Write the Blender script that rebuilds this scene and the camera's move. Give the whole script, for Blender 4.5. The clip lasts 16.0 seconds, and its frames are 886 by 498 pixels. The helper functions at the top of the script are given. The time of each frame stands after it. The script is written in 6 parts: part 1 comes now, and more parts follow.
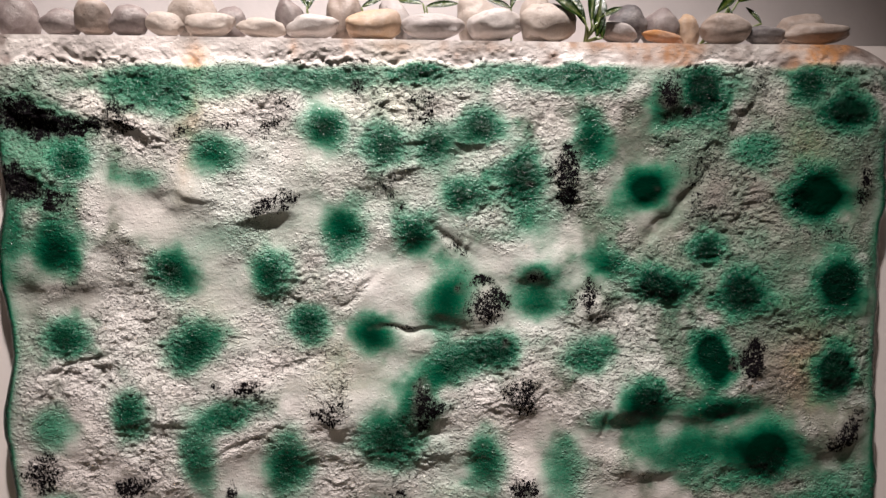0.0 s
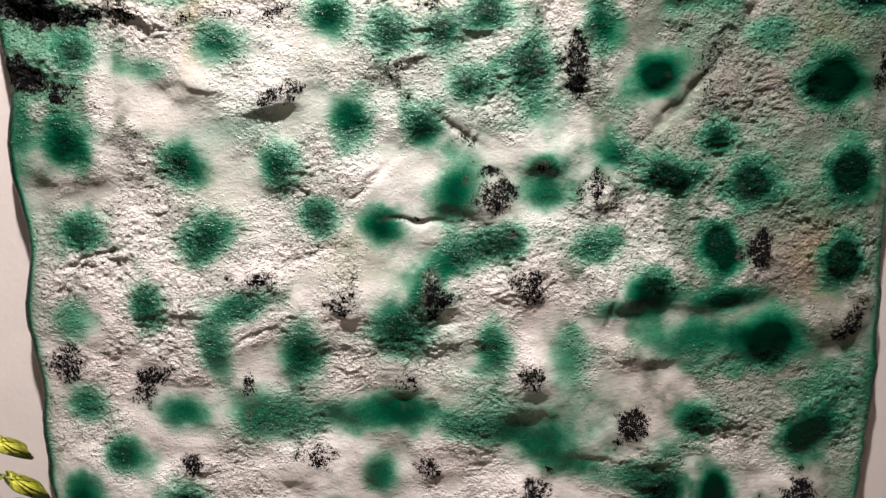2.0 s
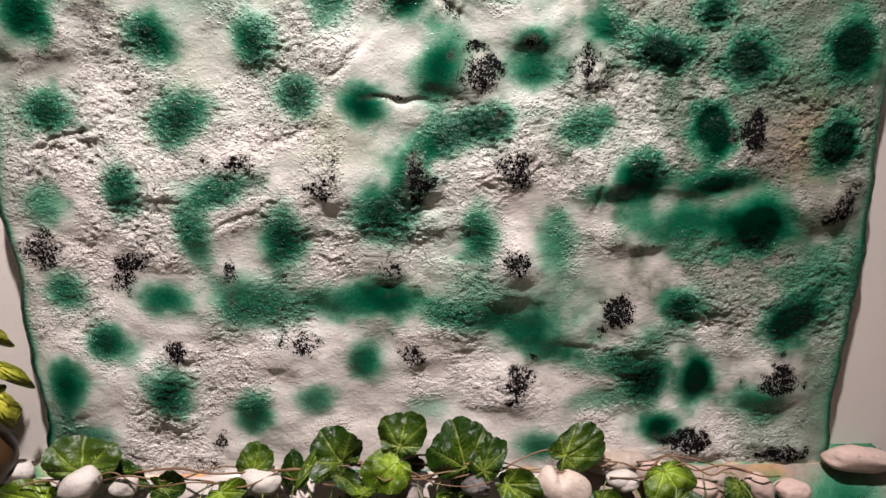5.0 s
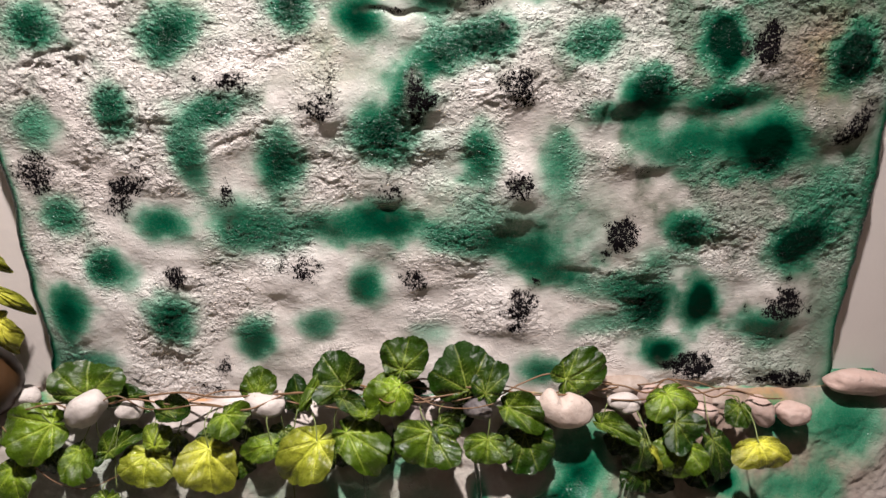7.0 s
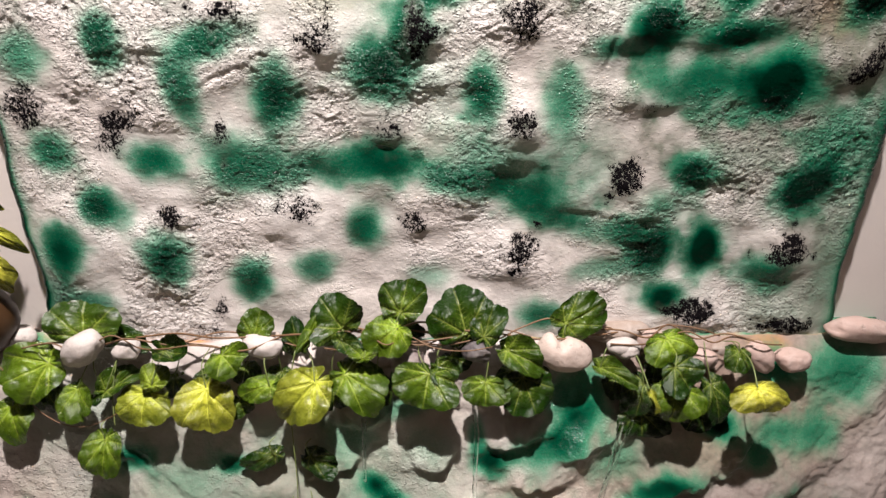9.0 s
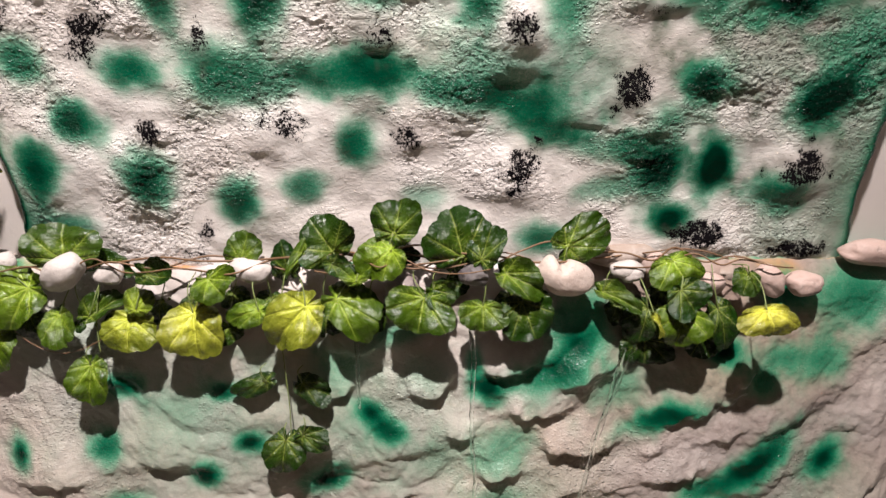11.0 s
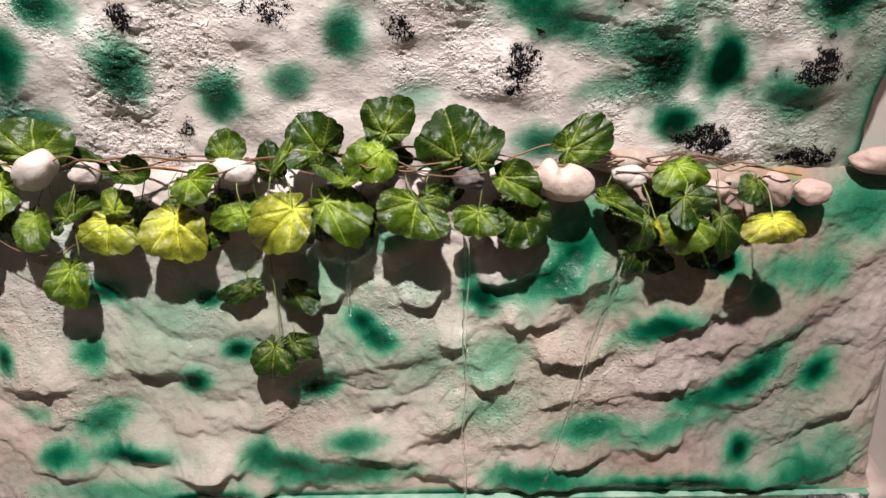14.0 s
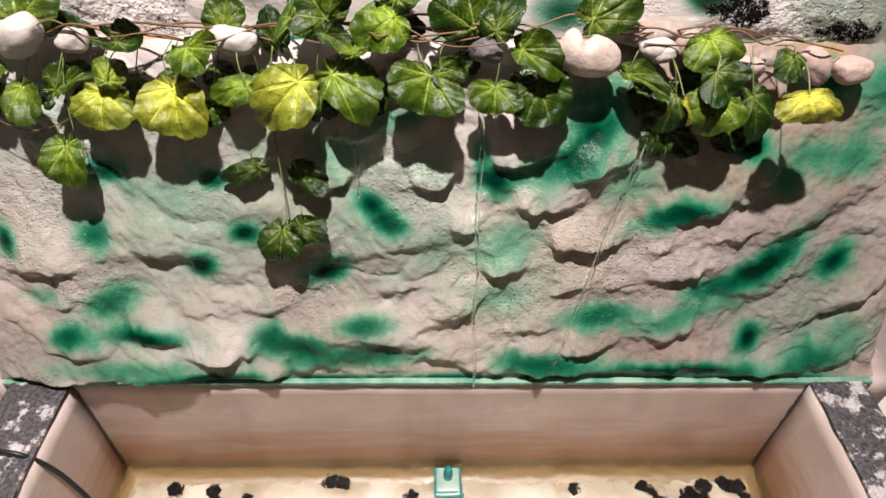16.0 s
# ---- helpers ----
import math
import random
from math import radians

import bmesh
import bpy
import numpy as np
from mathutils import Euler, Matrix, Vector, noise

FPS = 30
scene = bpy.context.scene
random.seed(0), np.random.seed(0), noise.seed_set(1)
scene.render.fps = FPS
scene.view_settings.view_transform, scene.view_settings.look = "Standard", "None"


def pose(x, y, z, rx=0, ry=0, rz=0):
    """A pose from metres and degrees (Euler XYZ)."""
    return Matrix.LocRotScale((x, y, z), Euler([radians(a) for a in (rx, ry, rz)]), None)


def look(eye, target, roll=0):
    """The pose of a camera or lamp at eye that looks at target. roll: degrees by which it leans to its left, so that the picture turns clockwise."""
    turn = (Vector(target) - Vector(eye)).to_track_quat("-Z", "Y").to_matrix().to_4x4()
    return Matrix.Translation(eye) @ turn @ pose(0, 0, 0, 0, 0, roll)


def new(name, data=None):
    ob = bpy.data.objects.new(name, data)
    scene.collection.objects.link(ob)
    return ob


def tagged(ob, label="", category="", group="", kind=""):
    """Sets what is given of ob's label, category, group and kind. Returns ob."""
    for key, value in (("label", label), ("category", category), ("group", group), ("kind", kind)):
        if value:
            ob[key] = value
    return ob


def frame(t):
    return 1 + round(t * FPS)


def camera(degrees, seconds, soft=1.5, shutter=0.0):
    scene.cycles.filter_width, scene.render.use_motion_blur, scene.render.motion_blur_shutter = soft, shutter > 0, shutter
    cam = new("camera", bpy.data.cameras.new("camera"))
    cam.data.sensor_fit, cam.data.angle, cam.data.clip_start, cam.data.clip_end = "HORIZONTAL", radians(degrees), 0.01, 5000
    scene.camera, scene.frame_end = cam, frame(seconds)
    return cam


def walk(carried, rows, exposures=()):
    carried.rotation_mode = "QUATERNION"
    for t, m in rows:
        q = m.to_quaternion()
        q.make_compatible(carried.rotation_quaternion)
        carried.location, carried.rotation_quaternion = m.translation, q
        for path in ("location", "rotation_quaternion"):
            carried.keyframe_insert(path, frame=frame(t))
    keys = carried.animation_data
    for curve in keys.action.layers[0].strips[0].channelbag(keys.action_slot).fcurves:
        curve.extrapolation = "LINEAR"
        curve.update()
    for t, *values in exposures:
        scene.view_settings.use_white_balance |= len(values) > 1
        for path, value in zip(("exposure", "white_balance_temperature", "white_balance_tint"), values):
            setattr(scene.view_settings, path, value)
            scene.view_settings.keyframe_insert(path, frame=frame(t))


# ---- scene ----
cam = camera(70.96, 16.0)
EYE, TILT, TURN = 1.72, -5.0, -1.5
# seconds, metres from the first eye, yaw, pitch, roll
ROWS = [
    (0.0, 0.0000, 0.0000, 0.0000, 0.000, 0.000, -0.000),
    (0.5, -0.0017, -0.0067, -0.0109, 0.230, -0.756, 0.047),
    (1.0, -0.0014, -0.0107, -0.0233, 0.465, -2.085, -0.031),
    (1.5, -0.0014, -0.0105, -0.0436, 0.745, -3.867, 0.398),
    (2.0, 0.0010, -0.0057, -0.0698, 0.801, -5.439, 0.495),
    (2.5, 0.0046, -0.0045, -0.0830, 0.719, -6.219, 0.566),
    (3.0, 0.0123, -0.0064, -0.0902, 0.228, -7.204, 0.584),
    (3.5, 0.0106, -0.0065, -0.1029, 0.393, -8.934, 0.549),
    (4.0, 0.0097, -0.0021, -0.1203, 0.067, -9.482, 0.185),
    (6.5, 0.0181, 0.0164, -0.1776, 0.311, -15.112, 0.824),
    (7.0, 0.0161, 0.0160, -0.1886, 0.426, -15.992, 0.735),
    (7.5, 0.0145, 0.0188, -0.2000, 0.343, -16.998, 0.740),
    (8.0, 0.0148, 0.0214, -0.2090, 0.395, -17.481, 0.725),
    (8.5, 0.0116, 0.0216, -0.2162, 0.434, -18.076, 0.360),
    (9.0, 0.0164, 0.0237, -0.2220, 0.585, -19.534, 0.235),
    (9.5, 0.0188, 0.0302, -0.2439, 0.889, -20.872, 0.905),
    (12.0, 0.0274, 0.0589, -0.3014, 0.629, -25.806, 0.112),
    (12.5, 0.0275, 0.0624, -0.3117, 0.719, -26.941, 0.194),
    (13.0, 0.0266, 0.0613, -0.3188, 0.602, -27.462, 0.145),
    (13.5, 0.0248, 0.0593, -0.3265, 0.725, -28.104, -0.218),
    (14.0, 0.0243, 0.0647, -0.3388, 0.443, -29.942, -0.407),
    (14.5, 0.0145, 0.0696, -0.3522, 0.434, -32.618, -1.149),
    (15.0, 0.0088, 0.0713, -0.3592, 0.528, -34.168, -0.946),
    (15.5, 0.0063, 0.0715, -0.3729, 0.655, -36.008, -0.947),
    (16.0, 0.0066, 0.0723, -0.3875, 0.741, -38.420, -0.884),
]
walk(cam, [(t, pose(0, 0, EYE, TILT, 0, TURN) @ pose(x, y, z, 90 + pitch, roll, yaw)) for t, x, y, z, yaw, pitch, roll in ROWS],
     [(0.0, -0.06), (1.0, -0.04), (1.5, 0.07), (2.0, 0.36), (3.0, 0.27), (4.0, 0.26), (7.0, 0.40), (9.5, 0.62), (12.0, 0.67), (13.5, 0.68), (15.0, 0.78), (16.0, 0.78)])

# ---- light: one ceiling spotlight before the wall, an added soft fill lamp in the room behind ----
world = bpy.data.worlds.new("world")
scene.world = world
world.use_nodes = True
world.node_tree.nodes["Background"].inputs["Color"].default_value = (1.0, 0.93, 0.88, 1)
world.node_tree.nodes["Background"].inputs["Strength"].default_value = 0.007

spot = bpy.data.lights.new("ceiling_spotlight", "SPOT")
spot.energy, spot.color, spot.shadow_soft_size = 540, (1.0, 0.915, 0.885), 0.045
spot.spot_size, spot.spot_blend = radians(69), 1.0
spot_ob = new("ceiling_spotlight", spot)
spot_ob.matrix_world = look((-0.06, 0.14, 3.66), (-0.24, 0.70, 0.55))

fill_lamp = bpy.data.lights.new("room_fill", "AREA")
fill_lamp.energy, fill_lamp.color, fill_lamp.shape, fill_lamp.size = 2.2, (1.0, 0.92, 0.85), "DISK", 0.6
fill_lamp_ob = new("room_fill", fill_lamp)
fill_lamp_ob.matrix_world = look((0.3, -0.8, 3.72), (0.2, -0.3, 0.0))


# ---- materials ----
def material(name):
    m = bpy.data.materials.new(name)
    m.use_nodes = True
    return m, m.node_tree.nodes, m.node_tree.links, m.node_tree.nodes["Principled BSDF"]


def node(nodes, kind, **values):
    n = nodes.new(kind)
    for key, value in values.items():
        n.inputs[key.replace("_", " ")].default_value = value
    return n


def mixed(nodes, links, factor, a, b, blend="MIX"):
    n = nodes.new("ShaderNodeMix")
    n.data_type, n.blend_type = "RGBA", blend
    for socket, value in ((n.inputs[0], factor), (n.inputs[6], a), (n.inputs[7], b)):
        if isinstance(value, bpy.types.NodeSocket):
            links.new(value, socket)
        else:
            socket.default_value = value
    return n.outputs[2]


def math_node(nodes, links, kind, a, b=0.0, clamp=False):
    n = nodes.new("ShaderNodeMath")
    n.operation, n.use_clamp = kind, clamp
    for socket, value in zip(n.inputs, (a, b)):
        if isinstance(value, bpy.types.NodeSocket):
            links.new(value, socket)
        else:
            socket.default_value = value
    return n.outputs[0]


def ranged(nodes, links, value, lo, hi, out_lo=0.0, out_hi=1.0):
    n = nodes.new("ShaderNodeMapRange")
    n.interpolation_type = "SMOOTHSTEP"
    links.new(value, n.inputs[0])
    for socket, number in zip(list(n.inputs)[1:5], (lo, hi, out_lo, out_hi)):
        if isinstance(number, bpy.types.NodeSocket):
            links.new(number, socket)
        else:
            socket.default_value = number
    return n.outputs[0]


def noise_of(nodes, links, scale, detail=4.0, rough=0.55, space="Object", stretch=(1, 1, 1)):
    co = nodes.new("ShaderNodeTexCoord")
    mp = nodes.new("ShaderNodeMapping")
    mp.inputs["Scale"].default_value = stretch
    links.new(co.outputs[space], mp.inputs[0])
    n = node(nodes, "ShaderNodeTexNoise", Scale=scale, Detail=detail, Roughness=rough)
    links.new(mp.outputs[0], n.inputs["Vector"])
    return n.outputs[0]


def bumped(nodes, links, bsdf, heights, strength=0.5):
    """Chains bumps: (height socket, distance in metres)."""
    last = None
    for height, distance in heights:
        b = node(nodes, "ShaderNodeBump", Strength=strength, Distance=distance)
        links.new(height, b.inputs["Height"])
        if last:
            links.new(last, b.inputs["Normal"])
        last = b.outputs[0]
    links.new(last, bsdf.inputs["Normal"])


def attribute(nodes, name):
    n = nodes.new("ShaderNodeAttribute")
    n.attribute_name = name
    return n.outputs["Fac"]


def rock_material():
    """White cement coat, sprayed green, sponged black, stained by rust."""
    m, nodes, links, bsdf = material("painted_rock")
    fine = noise_of(nodes, links, 330, 5, 0.65)
    grit = noise_of(nodes, links, 120, 4, 0.6)
    cloud = noise_of(nodes, links, 9, 4, 0.55)
    base = mixed(nodes, links, ranged(nodes, links, cloud, 0.35, 0.68), (0.63, 0.568, 0.538, 1), (0.735, 0.688, 0.663, 1))
    base = mixed(nodes, links, ranged(nodes, links, grit, 0.52, 0.75, 0.0, 0.35), base, (0.52, 0.47, 0.42, 1))
    warm = noise_of(nodes, links, 4.5, 3, 0.5)
    base = mixed(nodes, links, ranged(nodes, links, warm, 0.55, 0.75, 0.0, 0.3), base, (0.72, 0.62, 0.44, 1))
    base = mixed(nodes, links, math_node(nodes, links, "MULTIPLY", attribute(nodes, "grime_shade"), ranged(nodes, links, grit, 0.3, 0.65, 0.96, 0.84), True), base, (0.156, 0.108, 0.092, 1))
    # rust
    rust = math_node(nodes, links, "MULTIPLY", attribute(nodes, "rust"), ranged(nodes, links, grit, 0.3, 0.6, 0.5, 1.0), True)
    base = mixed(nodes, links, rust, base, (0.50, 0.22, 0.07, 1))
    # green spray, thin at the rim and dense in the middle, missing a few pits
    green = math_node(nodes, links, "POWER", attribute(nodes, "green"), 1.3)
    green = math_node(nodes, links, "MULTIPLY", green, ranged(nodes, links, fine, 0.3, 0.62, 0.80, 1.08), True)
    green = math_node(nodes, links, "MULTIPLY", green, ranged(nodes, links, grit, 0.62, 0.78, 1.0, 0.8), True)
    thin = math_node(nodes, links, "SUBTRACT", 1.0, green, True)
    cover = math_node(nodes, links, "SUBTRACT", 1.0, math_node(nodes, links, "POWER", thin, 3.6), True)
    tone = mixed(nodes, links, ranged(nodes, links, attribute(nodes, "green"), 0.30, 0.88), (0.0, 0.205, 0.103, 1), (0.0, 0.072, 0.035, 1))
    tone = mixed(nodes, links, ranged(nodes, links, attribute(nodes, "green"), 0.80, 1.03), tone, (0.0, 0.014, 0.007, 1))
    base = mixed(nodes, links, cover, base, tone)
    # black, dabbed on by a sponge: the high grains take it, the pits stay bare
    black = attribute(nodes, "black")
    dab = noise_of(nodes, links, 400, 5, 0.75, "Object", (1.0, 1, 0.75))
    holes = ranged(nodes, links, noise_of(nodes, links, 120, 3, 0.6), 0.35, 0.65, -0.06, 0.06)
    dab = math_node(nodes, links, "ADD", dab, holes)
    level = ranged(nodes, links, black, 0.0, 1.0, 0.74, 0.40)
    mask = ranged(nodes, links, math_node(nodes, links, "SUBTRACT", dab, level), -0.02, 0.03)
    mask = math_node(nodes, links, "MULTIPLY", mask, ranged(nodes, links, black, 0.03, 0.15))
    base = mixed(nodes, links, ranged(nodes, links, black, 0.1, 0.9, 0.0, 0.36), base, (0.20, 0.155, 0.145, 1))
    base = mixed(nodes, links, mask, base, (0.007, 0.006, 0.007, 1))
    links.new(base, bsdf.inputs["Base Color"])
    gloss = math_node(nodes, links, "MULTIPLY", green, -0.28)
    wet = ranged(nodes, links, attribute(nodes, "coarse"), 0.15, 0.45, -0.12, 0.0)
    links.new(math_node(nodes, links, "ADD", math_node(nodes, links, "ADD", gloss, 0.48), wet), bsdf.inputs["Roughness"])
    shine = math_node(nodes, links, "ADD", 0.34, math_node(nodes, links, "MULTIPLY", green, 0.12))
    shine = math_node(nodes, links, "MULTIPLY", shine, ranged(nodes, links, attribute(nodes, "green"), 0.78, 1.0, 1.0, 0.25))
    links.new(math_node(nodes, links, "MULTIPLY", shine, math_node(nodes, links, "SUBTRACT", 1.0, mask)), bsdf.inputs["Specular IOR Level"])
    # sand grains and trowel ripples standing out of the cement, thick in places and sparse in others
    coarse = attribute(nodes, "coarse")
    rough = math_node(nodes, links, "MULTIPLY", grit, coarse)
    sand = noise_of(nodes, links, 205, 3, 0.62, "Object", (0.78, 1, 1.12))
    sand = math_node(nodes, links, "MULTIPLY", sand, ranged(nodes, links, coarse, 0.0, 0.9, 0.14, 1.0))
    place = nodes.new("ShaderNodeTexCoord")
    stretch = nodes.new("ShaderNodeMapping")
    stretch.inputs["Scale"].default_value = (0.8, 1, 1.15)
    stretch.inputs["Rotation"].default_value = (0, radians(-20), 0)
    stir = node(nodes, "ShaderNodeTexNoise", Scale=130, Detail=3)
    drift = nodes.new("ShaderNodeMix")
    drift.data_type, drift.blend_type = "RGBA", "LINEAR_LIGHT"
    drift.inputs[0].default_value = 0.004
    links.new(place.outputs["Object"], stir.inputs["Vector"])
    links.new(place.outputs["Object"], drift.inputs[6])
    links.new(stir.outputs["Color"], drift.inputs[7])
    links.new(drift.outputs[2], stretch.inputs[0])
    cells = node(nodes, "ShaderNodeTexVoronoi", Scale=235, Randomness=1.0)
    links.new(stretch.outputs[0], cells.inputs["Vector"])
    pick = nodes.new("ShaderNodeSeparateColor")
    links.new(cells.outputs["Color"], pick.inputs[0])
    grain = math_node(nodes, links, "MULTIPLY", ranged(nodes, links, cells.outputs["Distance"], 0.05, 0.55, 1.0, 0.0), ranged(nodes, links, pick.outputs[0], 0.35, 0.95, 0.0, 1.0))
    grain = math_node(nodes, links, "MULTIPLY", grain, ranged(nodes, links, coarse, 0.1, 0.8, 0.06, 1.0))
    tiny = math_node(nodes, links, "MULTIPLY", fine, ranged(nodes, links, coarse, 0.0, 0.6, 0.25, 1.0))
    bumped(nodes, links, bsdf, ((rough, 0.0014), (sand, 0.0042), (grain, 0.0056), (tiny, 0.0012)), 1.0)
    return m


def plaster_material(name, a, b, scale=6.0, bump=0.0015, rough=0.6):
    m, nodes, links, bsdf = material(name)
    cloud = noise_of(nodes, links, scale, 5, 0.6)
    fine = noise_of(nodes, links, scale * 40, 3, 0.6)
    base = mixed(nodes, links, ranged(nodes, links, cloud, 0.3, 0.7), a, b)
    links.new(base, bsdf.inputs["Base Color"])
    bsdf.inputs["Roughness"].default_value = rough
    bumped(nodes, links, bsdf, ((cloud, bump * 2), (fine, bump)), 0.5)
    return m


def stone_material():
    """River pebble: its own colour, pale chalky patches, dark specks, pits and a few thin veins."""
    m, nodes, links, bsdf = material("pebble_stone")
    info = nodes.new("ShaderNodeObjectInfo")
    cloud = noise_of(nodes, links, 28, 5, 0.6)
    fine = noise_of(nodes, links, 260, 4, 0.6)
    pits = noise_of(nodes, links, 85, 4, 0.65)
    own = info.outputs["Color"]
    base = mixed(nodes, links, ranged(nodes, links, cloud, 0.42, 0.72, 0.0, 0.45), own, (0.50, 0.45, 0.42, 1))
    deep = mixed(nodes, links, 0.55, own, own, "MULTIPLY")
    base = mixed(nodes, links, ranged(nodes, links, noise_of(nodes, links, 17, 5, 0.65), 0.48, 0.68, 0.0, 0.55), base, deep)
    base = mixed(nodes, links, ranged(nodes, links, pits, 0.60, 0.72, 0.0, 0.55), base, (0.20, 0.16, 0.14, 1))
    base = mixed(nodes, links, ranged(nodes, links, fine, 0.58, 0.75, 0, 0.4), base, (0.26, 0.22, 0.20, 1))
    links.new(base, bsdf.inputs["Base Color"])
    bsdf.inputs["Roughness"].default_value = 0.6
    hollow = ranged(nodes, links, pits, 0.58, 0.74, 1.0, 0.0)
    bumped(nodes, links, bsdf, ((cloud, 0.0026), (hollow, 0.0012), (pits, 0.0014), (fine, 0.0010)), 0.7)
    return m


def leaf_material():
    """Printed fabric leaf: dark at the rim, yellow-green at the heart, with thin pale branching veins, wet and glossy."""
    m, nodes, links, bsdf = material("fabric_leaf")
    info = nodes.new("ShaderNodeObjectInfo")
    heart, vein = attribute(nodes, "heart"), attribute(nodes, "vein")
    along, across = attribute(nodes, "along"), attribute(nodes, "across")
    cloud = noise_of(nodes, links, 1.9, 4, 0.65)
    blot = noise_of(nodes, links, 5.0, 5, 0.65)
    mottle = noise_of(nodes, links, 14.0, 4, 0.7)
    dark = mixed(nodes, links, 0.22, (0.003, 0.017, 0.001, 1), info.outputs["Color"])
    body = mixed(nodes, links, ranged(nodes, links, cloud, 0.30, 0.75), dark, mixed(nodes, links, 0.55, dark, info.outputs["Color"]))
    body = mixed(nodes, links, ranged(nodes, links, mottle, 0.35, 0.7, 0.0, 0.25), body, dark)
    light = mixed(nodes, links, 0.5, info.outputs["Color"], info.outputs["Color"], "ADD")
    light = mixed(nodes, links, 0.05, light, (0.50, 0.50, 0.05, 1))
    glow = math_node(nodes, links, "MULTIPLY", heart, ranged(nodes, links, blot, 0.34, 0.64, 0.5, 1.3), True)
    base = mixed(nodes, links, glow, body, light)
    # thin side veins, set off from vein to vein
    step = math_node(nodes, links, "SUBTRACT", math_node(nodes, links, "MULTIPLY", along, 6.5), math_node(nodes, links, "MULTIPLY", across, 5.0))
    wave = math_node(nodes, links, "PINGPONG", math_node(nodes, links, "ADD", step, math_node(nodes, links, "MULTIPLY", blot, 0.7)), 0.5)
    side = math_node(nodes, links, "MULTIPLY", ranged(nodes, links, wave, 0.03, 0.10, 1.0, 0.0), ranged(nodes, links, across, 0.05, 0.24, 0.9, 0.0))
    side = math_node(nodes, links, "MULTIPLY", side, ranged(nodes, links, along, 0.75, 1.45, 1.0, 0.0))
    main = math_node(nodes, links, "MULTIPLY", ranged(nodes, links, across, 0.010, 0.034, 1.0, 0.0), vein)
    lines = math_node(nodes, links, "MAXIMUM", main, side)
    pale = mixed(nodes, links, 0.30, light, (0.50, 0.54, 0.12, 1))
    base = mixed(nodes, links, math_node(nodes, links, "MULTIPLY", lines, ranged(nodes, links, mottle, 0.3, 0.6, 0.45, 0.95)), base, pale)
    links.new(base, bsdf.inputs["Base Color"])
    links.new(ranged(nodes, links, cloud, 0.35, 0.65, 0.16, 0.36), bsdf.inputs["Roughness"])
    bsdf.inputs["Specular IOR Level"].default_value = 0.34
    bumped(nodes, links, bsdf, ((lines, 0.0016), (cloud, 0.005), (blot, 0.0022), (mottle, 0.0006)), 0.7)
    return m


def plain_material(name, colour, rough=0.5, metallic=0.0, spread=0.25, scale=30):
    m, nodes, links, bsdf = material(name)
    cloud = noise_of(nodes, links, scale, 4, 0.6)
    low = tuple(c * (1 - spread) for c in colour[:3]) + (1,)
    links.new(mixed(nodes, links, ranged(nodes, links, cloud, 0.3, 0.7), low, colour), bsdf.inputs["Base Color"])
    bsdf.inputs["Roughness"].default_value, bsdf.inputs["Metallic"].default_value = rough, metallic
    bumped(nodes, links, bsdf, ((cloud, 0.001),), 0.4)
    return m


ROCK = rock_material()
WHITE_WALL = plaster_material("white_wall_paint", (0.72, 0.65, 0.615, 1), (0.79, 0.715, 0.68, 1), 3.0, 0.0006)
# pinkish wall paint coloured darker to stand in for weaker light
UPPER_WALL = plaster_material("dimmed_pinkish_paint", (0.47, 0.435, 0.43, 1), (0.52, 0.485, 0.48, 1), 3.0, 0.0006)
STONE = stone_material()
LEAF = leaf_material()
STEM = plain_material("brown_stem", (0.16, 0.085, 0.04, 1), 0.6)
GREEN_STEM = plain_material("green_stem", (0.16, 0.20, 0.06, 1), 0.5)
# unseen floor and room walls, toned to set the bounce light
FLOOR = plaster_material("bounce_floor", (0.62, 0.58, 0.54, 1), (0.70, 0.66, 0.62, 1), 3.0, 0.0005, 0.4)
ROOM_WALL = plaster_material("beige_room_paint", (0.36, 0.32, 0.28, 1), (0.42, 0.38, 0.34, 1), 3.0, 0.0006)


# ---- the rock panels ----
def lattice(rng, u, v):
    """Smooth noise in -1..1 at the places u, v (in cells)."""
    u0, v0 = np.floor(u).astype(int), np.floor(v).astype(int)
    table = rng.random((256, 256)) * 2 - 1
    fu, fv = u - u0, v - v0
    fu, fv = fu * fu * fu * (fu * (fu * 6 - 15) + 10), fv * fv * fv * (fv * (fv * 6 - 15) + 10)
    a, b = table[u0 % 256, v0 % 256], table[(u0 + 1) % 256, v0 % 256]
    c, d = table[u0 % 256, (v0 + 1) % 256], table[(u0 + 1) % 256, (v0 + 1) % 256]
    return (a * (1 - fu) + b * fu) * (1 - fv) + (c * (1 - fu) + d * fu) * fv


def octaves(rng, x, z, cell, count, gain=0.5):
    total, size, weight = np.zeros_like(x), cell, 1.0
    for _ in range(count):
        total += weight * lattice(rng, x / size + 17.3, z / size + 41.7)
        size, weight = size / 2.03, weight * gain
    return total


MARKS = {"green": [], "black": [], "rust": [], "grime_shade": [], "lump": []}


def spray(*mark):
    MARKS["green"].append(mark)


def sponge_shade(*mark):
    MARKS["black"].append(mark)


def rust(*mark):
    MARKS["rust"].append(mark)


def overspray_shade(*mark):
    MARKS["grime_shade"].append(mark)


def lump(*mark):
    MARKS["lump"].append(mark)


